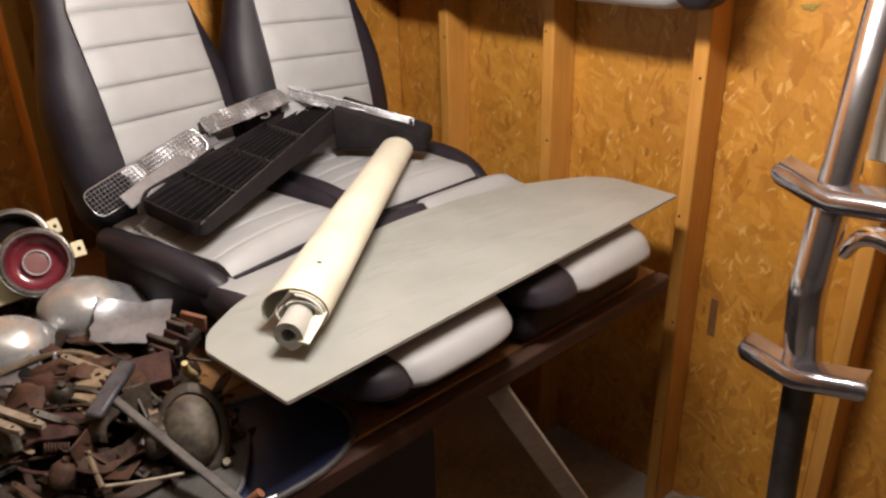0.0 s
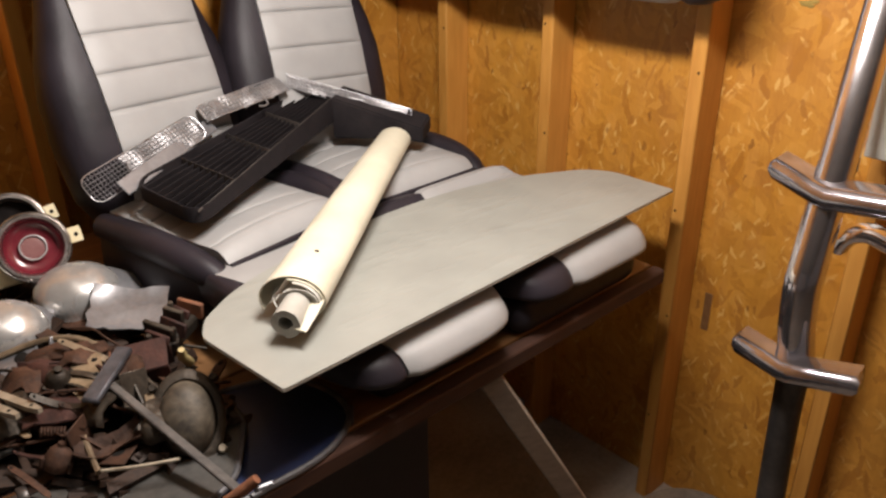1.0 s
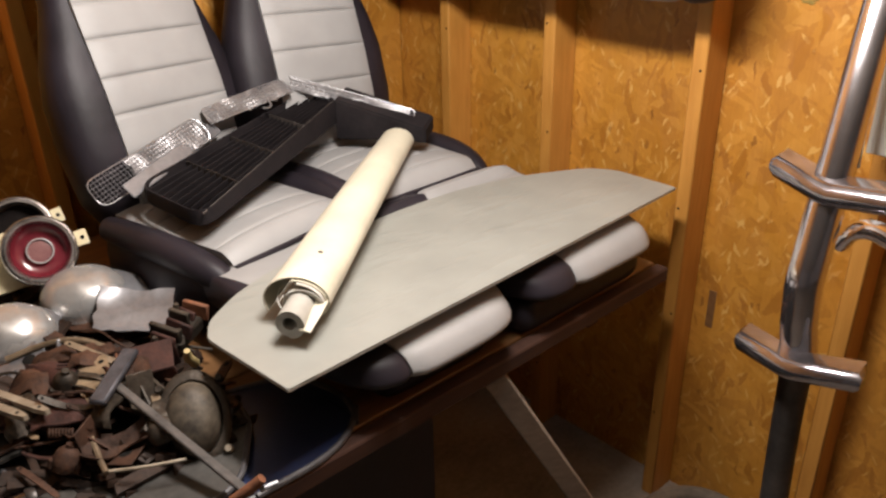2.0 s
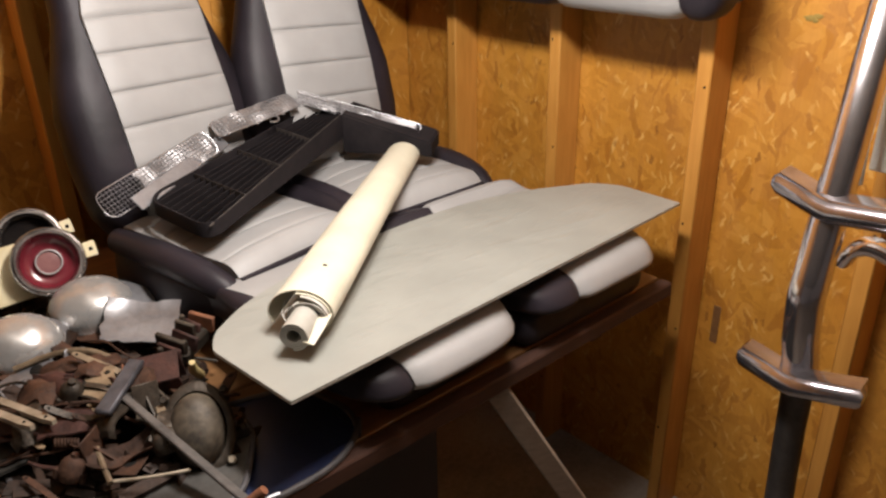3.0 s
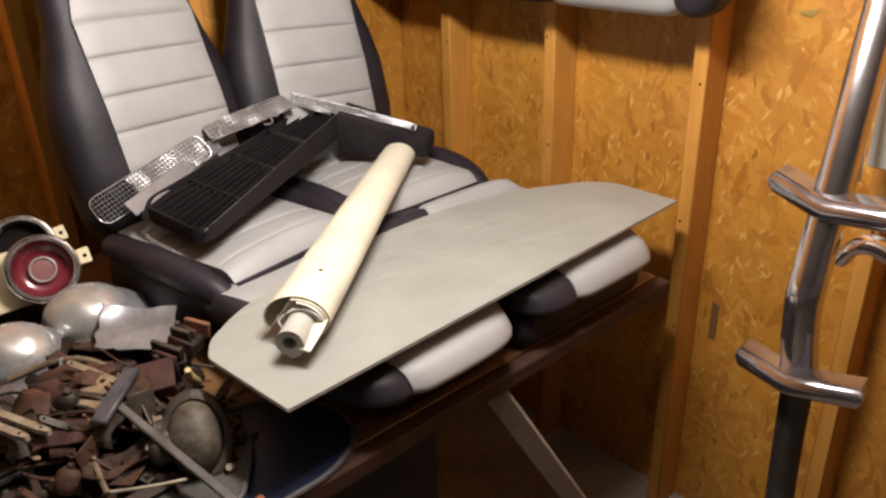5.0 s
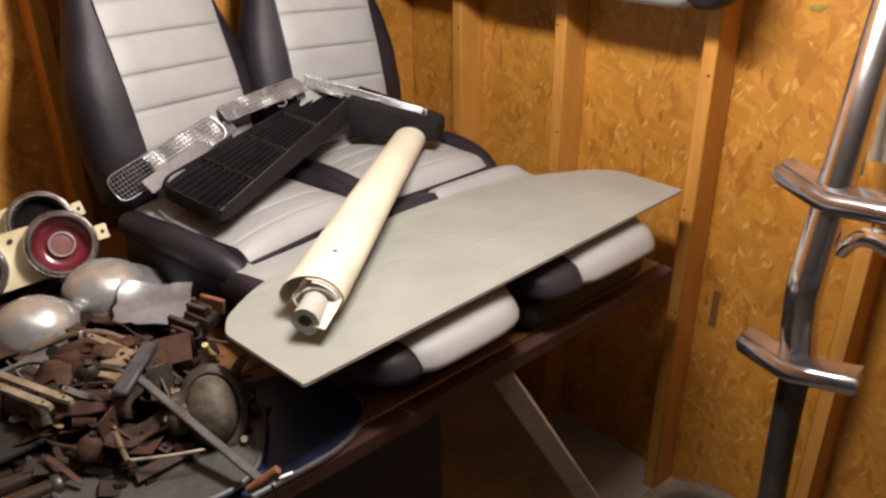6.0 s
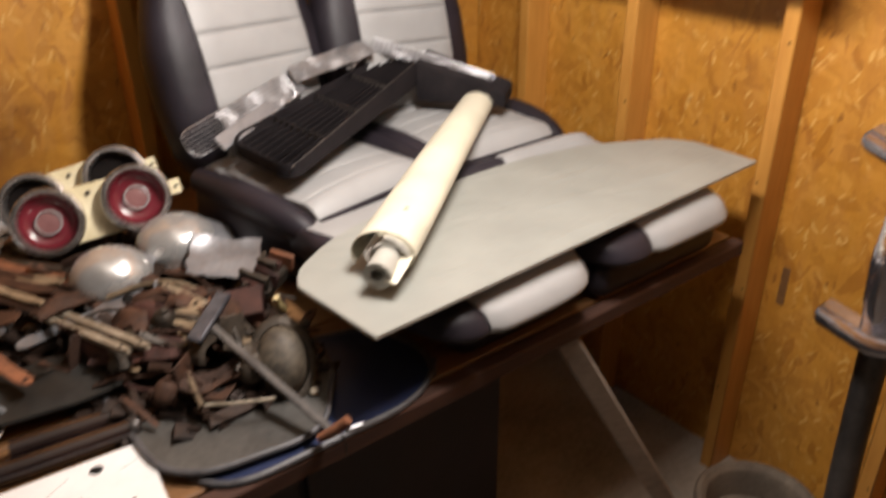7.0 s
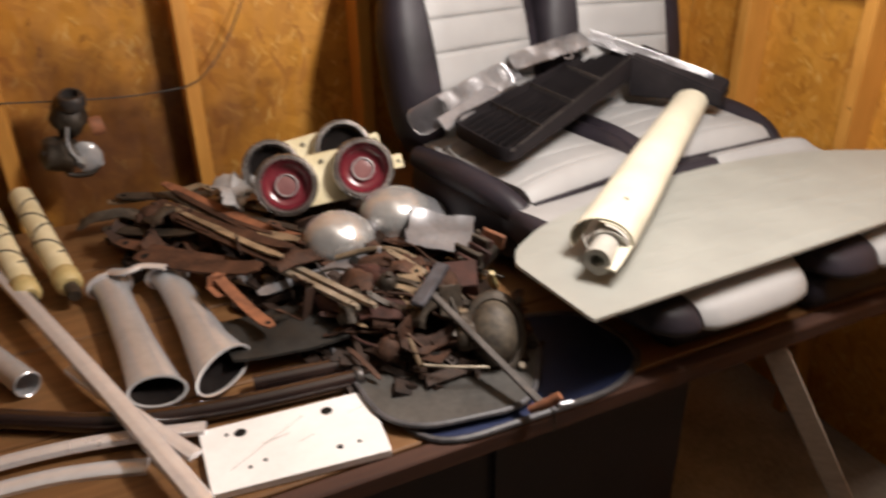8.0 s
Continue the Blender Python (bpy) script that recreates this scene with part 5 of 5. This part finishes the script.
for i, (p, q, w, mat) in enumerate(bundle):
    a = Vector((p[0], p[1], heap(0.37, 1.76) + 0.022 + 0.006 * (i % 4) - (0.028 if i > 14 else 0.0)))
    b = Vector((q[0], q[1], heap(0.57, 1.42) + 0.016 + 0.006 * ((i + 2) % 4) - (0.020 if i > 14 else 0.0)))
    d = b - a
    strap(basis((a + b) / 2, d, (0.12 * math.sin(i * 2.1), -0.15, 1)), d.length, w, mat, "long rusty steel strip in a bundle", 0.004 + 0.006 * (i % 3), 1 if i > 14 else 0, 0.0045)
for dx in (0.0, 0.028):
    a, b = Vector((0.526 + dx, 1.41 - dx * 0.3, heap(0.50, 1.40) + 0.036)), Vector((0.612 + dx, 1.14 - dx * 0.3, 0.992))
    d = b - a
    strap(basis((a + b) / 2, d, (0, 0.1, 1)), d.length, 0.013, DUST, "pale steel channel strip with bolt holes", 0.0, 2, 0.008)
strap(basis((0.448, 1.295, TOP + 0.070), (0.062, -0.21, -0.03), (0, 0, 1)), 0.20, 0.022, ORANGE, "orange rusted bracket strip on the bench", 0.012, 2)
angle_bracket(basis((0.415, 1.375, TOP + 0.072), (0.062, -0.19, -0.02), (0.2, 0, 1)), 0.04, 0.025, 0.04, ORANGE, "orange rusted angle bracket")


def shard(m, ln, w, curl, mat, label, seed, rag=0.5):
    """A torn and curled piece of sheet steel with a ragged outline."""
    ob = empty("sheet_scrap", m, label, "scrap piece", "torn sheet scraps")
    bm = bmesh.new()
    top, low = [], []
    nu, nv = 9, 6
    for i in range(nu + 1):
        a = (i / nu - 0.5) * curl
        rad = ln / max(curl, 0.05)
        x, z = rad * math.sin(a), rad * (1 - math.cos(a))
        rt, rl = [], []
        for j in range(nv + 1):
            t = j / nv - 0.5
            k = w * (1 + rag * noise.noise((seed, i * 0.55, 1.0 if t > 0 else 5.0)))
            dz = 0.010 * noise.noise((seed * 3.1, i * 0.35, j * 0.5))
            rt.append(bm.verts.new((x + 0.006 * noise.noise((seed, j * 0.8, i)), t * k, z + dz + 0.006 * (abs(t) * 2) ** 3)))
            rl.append(bm.verts.new(rt[-1].co - Vector((0, 0, 0.003))))
        top.append(rt)
        low.append(rl)
    for i in range(nu):
        for j in range(nv):
            bm.faces.new((top[i][j], top[i + 1][j], top[i + 1][j + 1], top[i][j + 1]))
            bm.faces.new((low[i][j + 1], low[i + 1][j + 1], low[i + 1][j], low[i][j]))
        bm.faces.new((top[i][0], low[i][0], low[i + 1][0], top[i + 1][0]))
        bm.faces.new((top[i + 1][nv], low[i + 1][nv], low[i][nv], top[i][nv]))
    for j in range(nv):
        bm.faces.new((top[0][j + 1], low[0][j + 1], low[0][j], top[0][j]))
        bm.faces.new((top[nu][j], low[nu][j], low[nu][j + 1], top[nu][j + 1]))
    part("sheet", bm, mat, ob)
    return ob


shard(basis((0.855, 1.335, 0.992), (0.105, -0.06, -0.02), (0.25, -0.45, 0.85)), 0.13, 0.105, 0.45, GALV, "bent grey sheet metal offcut on the scrap", 11.3, 0.15)
# the brown tangle in front of the lamp bowls
tangle = [
    (0.60, 1.30, 25, 0.13, 0.05, 1.9, RUST), (0.65, 1.25, -40, 0.12, 0.06, 2.3, RUST), (0.62, 1.20, 70, 0.11, 0.045, 1.5, GREASE),
    (0.69, 1.20, 10, 0.10, 0.05, 1.2, RUST), (0.70, 1.28, -20, 0.13, 0.035, 2.6, RUST), (0.745, 1.235, 55, 0.08, 0.05, 0.8, RUST),
    (0.66, 1.13, -65, 0.12, 0.05, 1.8, RUST), (0.72, 1.11, 35, 0.10, 0.05, 1.4, GREASE), (0.78, 1.17, 80, 0.09, 0.05, 1.1, RUST),
    (0.70, 1.05, -10, 0.11, 0.04, 1.6, RUST), (0.77, 1.05, 50, 0.08, 0.04, 1.2, GREASE), (0.58, 1.38, 15, 0.12, 0.05, 1.0, RUST),
    (0.31, 1.70, -40, 0.13, 0.05, 2.2, RUST),
    (0.27, 1.84, -10, 0.15, 0.05, 1.1, GREASE), (0.39, 1.72, 20, 0.13, 0.06, 1.4, GREASE), (0.50, 1.40, -60, 0.10, 0.04, 1.3, GALV),
]
for x, y, yaw, ln, w, curl, lift in ((0.620, 1.215, -52, 0.11, 0.055, 1.7, 0.030), (0.668, 1.150, -25, 0.09, 0.05, 1.5, 0.028), (0.690, 1.245, -65, 0.10, 0.045, 2.0, 0.030)):
    shard(pose(x, y, heap(x, y) + lift, 180, 6, yaw + 90), w * 1.5, ln, curl, MAROON, "half-round maroon rusted sheet steel channel", x * 9, 0.5)
hinge = empty("hinge_plate", pose(0, 0, 0), "tan dusty steel plate with bolt holes", "steel plate")
bm = slab(rounded([(0.718, 1.222), (0.757, 1.207), (0.740, 1.146), (0.697, 1.116), (0.692, 1.180)], 0.008, 3), -0.0015, 0.0015, 0.0006)
for v in bm.verts:
    v.co.z += 0.994 + (v.co.x - 0.72) * 0.25 + (v.co.y - 1.17) * 0.12
part("plate", bm, TAN, hinge)
for x, y in ((0.707, 1.140), (0.744, 1.196), (0.708, 1.205), (0.733, 1.165)):
    part("hole", lathe([(0, 0.0006), (0.0042, 0.0006), (0.0046, 0.0), (0, 0.0)], 12, Matrix.Translation((x, y, 0.9960 + (x - 0.72) * 0.25 + (y - 1.17) * 0.12))), HOLE, hinge)
bracket = empty("box_bracket", basis((0.812, 1.180, 0.958), (0.88, -0.42, 0.10), (-0.20, -0.25, 0.95)), "maroon rusted pressed steel box bracket", "bracket")
part("front_plate", box((0, -0.030, 0.004), (0.088, 0.003, 0.066), 0.001), MAROON, bracket)
part("back_plate", box((0, 0.030, 0.004), (0.088, 0.003, 0.066), 0.001), MAROON, bracket)
part("top_plate", box((0.004, 0, 0.0385), (0.080, 0.062, 0.003), 0.001), MAROON, bracket)
part("side_plate", box((-0.0455, 0, 0.004), (0.003, 0.060, 0.066), 0.001), ORANGE, bracket, "orange rusted end")
for c, zdir in (((0.008, -0.0317, 0.008), (0, -1, 0)), ((-0.02, -0.006, 0.0402), (0, 0, 1))):
    part("hole", lathe([(0, 0.0006), (0.006, 0.0006), (0.0068, 0.0), (0, 0.0)], 14, basis(c, (1, 0, 0), zdir)), HOLE, bracket)
angle_bracket(basis((0.672, 1.075, 0.935), (0.6, -0.75, 0.1), (0.1, -0.2, 1)), 0.075, 0.055, 0.05, RUST, "brown rusted gusset bracket on the scrap")
for i, (x, y, yaw, ln, w, curl, mat) in enumerate(tangle):
    flip = 180 if i % 3 else 0
    shard(pose(x, y, heap(x, y) + (0.030 if flip else 0.004) + 0.004 * (i % 3), flip + 14 * math.sin(i * 1.7), 10 * math.cos(i * 2.3), yaw), ln, w, curl, mat, "curled torn sheet steel scrap, rusty brown", i * 1.37)

# thin straps and wires tangled over the brown sheet
tangle_rnd = random.Random(23)
for i in range(22):
    x, y = tangle_rnd.uniform(0.57, 0.79), tangle_rnd.uniform(1.06, 1.29)
    m = pose(x, y, heap(x, y) + tangle_rnd.uniform(0.014, 0.036), tangle_rnd.uniform(-30, 30), tangle_rnd.uniform(-14, 20), tangle_rnd.uniform(-95, -20))
    mat = (RUST, TAN, GREASE, MAROON, GREASE, RUST, MAROON)[i % 7]
    if i % 3:
        strap(m, tangle_rnd.uniform(0.06, 0.12), tangle_rnd.uniform(0.007, 0.012), mat, "thin bent metal strap tangled in the scrap heap", tangle_rnd.uniform(-0.02, 0.03), 1, 0.002)
    else:
        ln = tangle_rnd.uniform(0.04, 0.08)
        rod([(m @ Vector(p))[:] for p in ((-ln, 0, 0), (-ln * 0.3, 0.012, 0.012), (ln * 0.4, -0.006, 0.008), (ln, 0.010, -0.006))], tangle_rnd.uniform(0.0018, 0.0032), mat, "thin bent wire tangled in the scrap heap")

# milky crumpled plastic wrap
wrap = empty("plastic_wrap", pose(0.53, 1.70, 0.975, 0, 0, 0), "crumpled milky plastic wrap on the scrap", "plastic wrap")
for i, (x, y, z, yaw, ln, w, curl) in enumerate(((0.0, 0.0, 0.0, 60, 0.15, 0.05, 1.2), (0.03, 0.01, 0.012, 20, 0.14, 0.04, 0.8), (0.01, 0.03, 0.022, -25, 0.12, 0.055, 1.5), (-0.02, -0.02, 0.018, 95, 0.11, 0.045, 1.0))):
    bm = bmesh.new()
    rings = []
    for k in range(15):
        t = k / 14 - 0.5
        a = t * curl
        zz = ln / curl * (math.cos(a) - 1) + 0.007 * noise.noise((i * 3.0, k * 0.6, 2.0))
        e = w * (0.5 + 0.3 * noise.noise((i * 5.0, k * 0.5, 7.0)))
        f = 0.008 * noise.noise((i, k * 0.9, 4.0))
        rings.append([(t * ln, -e, zz), (t * ln, 0, zz + 0.008 + f), (t * ln, e, zz + f), (t * ln, e, zz + f - 0.002), (t * ln, 0, zz + 0.006 + f), (t * ln, -e, zz - 0.002)])
    loft(rings, True, bm)
    bmesh.ops.transform(bm, matrix=pose(x, y, z + 0.02, 12 * i, 0, yaw), verts=bm.verts)
    part("fold", bm, FILM, wrap)

# dark rubber sheet behind the sleeves
bm = bmesh.new()
rings = []
for i in range(13):
    t = i / 12
    x = 0.40 + 0.21 * t
    ring = []
    for j in range(9):
        y = 1.17 + 0.14 * j / 8 - 0.02 * t
        ring.append((x, y, TOP + 0.036 + 0.020 * noise.noise((x * 14, y * 14, 1.3)) + 0.006 * j / 8))
    rings.append(ring + [(x, y - 0.001, z - 0.005) for x, y, z in reversed(ring)])
loft(rings, True, bm)
tagged(part("rubber_sheet", bm, RUBBER), "crumpled black rubber sheet on the bench", "rubber sheet")

# smaller pieces strewn over the heap
for i in range(90):
    x, y = rnd.uniform(0.33, 0.90), rnd.uniform(0.98, 1.84)
    if heap(x, y) < TOP + 0.022 or (x < 0.50 and y < 1.56) or (y > 1.5 and x > 0.53):
        continue
    mat = rnd.choice((RUST, RUST, GREASE, GREASE, RUST, RUST, GREASE, RUST, GALV))
    yaw, tilt, roll_ = rnd.uniform(0, 360), rnd.uniform(-22, 22), rnd.uniform(-25, 25)
    kind = rnd.random()
    m = lay(x, y, rnd.uniform(0.0, 0.012), yaw, tilt, roll_)
    if kind < 0.34:
        strap(m, rnd.uniform(0.10, 0.22), rnd.uniform(0.014, 0.034), mat, "small rusty steel strap in the scrap heap", rnd.uniform(-0.012, 0.02), rnd.choice((1, 2, 3)))
    elif kind < 0.60:
        angle_bracket(m, rnd.uniform(0.04, 0.09), rnd.uniform(0.025, 0.06), rnd.uniform(0.03, 0.06), mat, "small rusty angle bracket in the scrap heap")
    elif kind < 0.72:
        bolt(m @ pose(0, 0, 0.006, 80), rnd.uniform(0.03, 0.07), rnd.uniform(0.004, 0.008), mat, "loose rusty bolt in the scrap heap")
    elif kind < 0.80:
        spring(m @ pose(0, 0, 0.008, 82), rnd.uniform(0.03, 0.07), rnd.uniform(0.005, 0.009), mat, "small coil spring in the scrap heap")
    elif kind < 0.90:
        housing(m, rnd.uniform(0.018, 0.038), rnd.uniform(0.02, 0.045), mat, "small oily cast housing in the scrap heap")
    else:
        c, s_ = math.cos(radians(yaw)), math.sin(radians(yaw))
        h = heap(x, y) + 0.006
        rod([(x - 0.05 * c, y - 0.05 * s_, h), (x, y + 0.01, h + 0.012), (x + 0.03 * c, y + 0.03 * s_, h + 0.01), (x + 0.05 * c - 0.01, y + 0.05 * s_, h)], rnd.uniform(0.002, 0.004), mat, "bent rusty rod in the scrap heap")

# ---- on the north wall ----
hanger = empty("hanging_carburettor", pose(0, 0, 0), "dark oily carburettor hung on the wall by wire", "engine part")
def lump(c, size, seed, rough=0.3):
    """A worn cast lump."""
    bm = bmesh.new()
    bmesh.ops.create_icosphere(bm, subdivisions=3, radius=1.0)
    for v in bm.verts:
        k = 1 + rough * noise.noise(v.co * 1.7 + Vector((seed, 0, 0))) + 0.12 * noise.noise(v.co * 4.5 + Vector((seed, 3, 0)))
        v.co = Vector((v.co.x * size[0], v.co.y * size[1], v.co.z * size[2])) * k + Vector(c)
    return bm


part("float_bowl", lump((0.198, 1.905, 1.085), (0.042, 0.038, 0.042), 2.0), GREASE, hanger)
part("upper_body", lump((0.232, 1.91, 1.165), (0.036, 0.034, 0.046), 5.0), GREASE, hanger)
part("throat", lathe([(0.0, 0.0), (0.026, 0.0), (0.030, 0.004), (0.030, 0.022), (0.024, 0.030), (0.018, 0.03), (0.016, 0.012), (0, 0.010)], 20, basis((0.245, 1.898, 1.19), (1, 0, 0), (0.15, -0.35, 0.92))), DARKSTEEL, hanger)
part("bright_flange", lump((0.252, 1.893, 1.072), (0.030, 0.014, 0.038), 9.0, 0.2), DULL, hanger)
part("red_cap", lathe([(0, 0.026), (0.016, 0.026), (0.021, 0.02), (0.021, 0), (0, 0)], 16, basis((0.272, 1.905, 1.135), (0, 1, 0), (0.7, -0.7, 0.1))), ORANGE, hanger)
part("throttle_lever", bar((0.165, 1.885, 1.10), (0.24, 1.88, 1.055), 0.012, 0.004, (0, -1, 0.2)), DARKSTEEL, hanger)
part("fuel_pipe", tube([(0.20, 1.90, 1.05), (0.205, 1.895, 1.035), (0.25, 1.892, 1.03), (0.268, 1.90, 1.045)], 0.006, 8, smooth=2), GREASE, hanger)
part("linkage", tube([(0.225, 1.88, 1.15), (0.215, 1.87, 1.11), (0.235, 1.87, 1.07)], 0.003, 6, smooth=1), DULL, hanger)
wire = empty("wall_wire", pose(0, 0, 0), "thin dark wire strung along the wall studs", "wire")
part("level_run", tube([(0.05, 1.955, 1.205), (0.24, 1.957, 1.185), (0.37, 1.956, 1.175), (0.49, 1.956, 1.18)], 0.0018, 6, smooth=2), TWINE, wire)
part("hanging_run", tube([(0.49, 1.956, 1.18), (0.53, 1.953, 1.195), (0.58, 1.965, 1.24), (0.64, 1.995, 1.315), (0.69, 2.025, 1.42), (0.72, 2.045, 1.60)], 0.0018, 6, smooth=2), TWINE, wire)
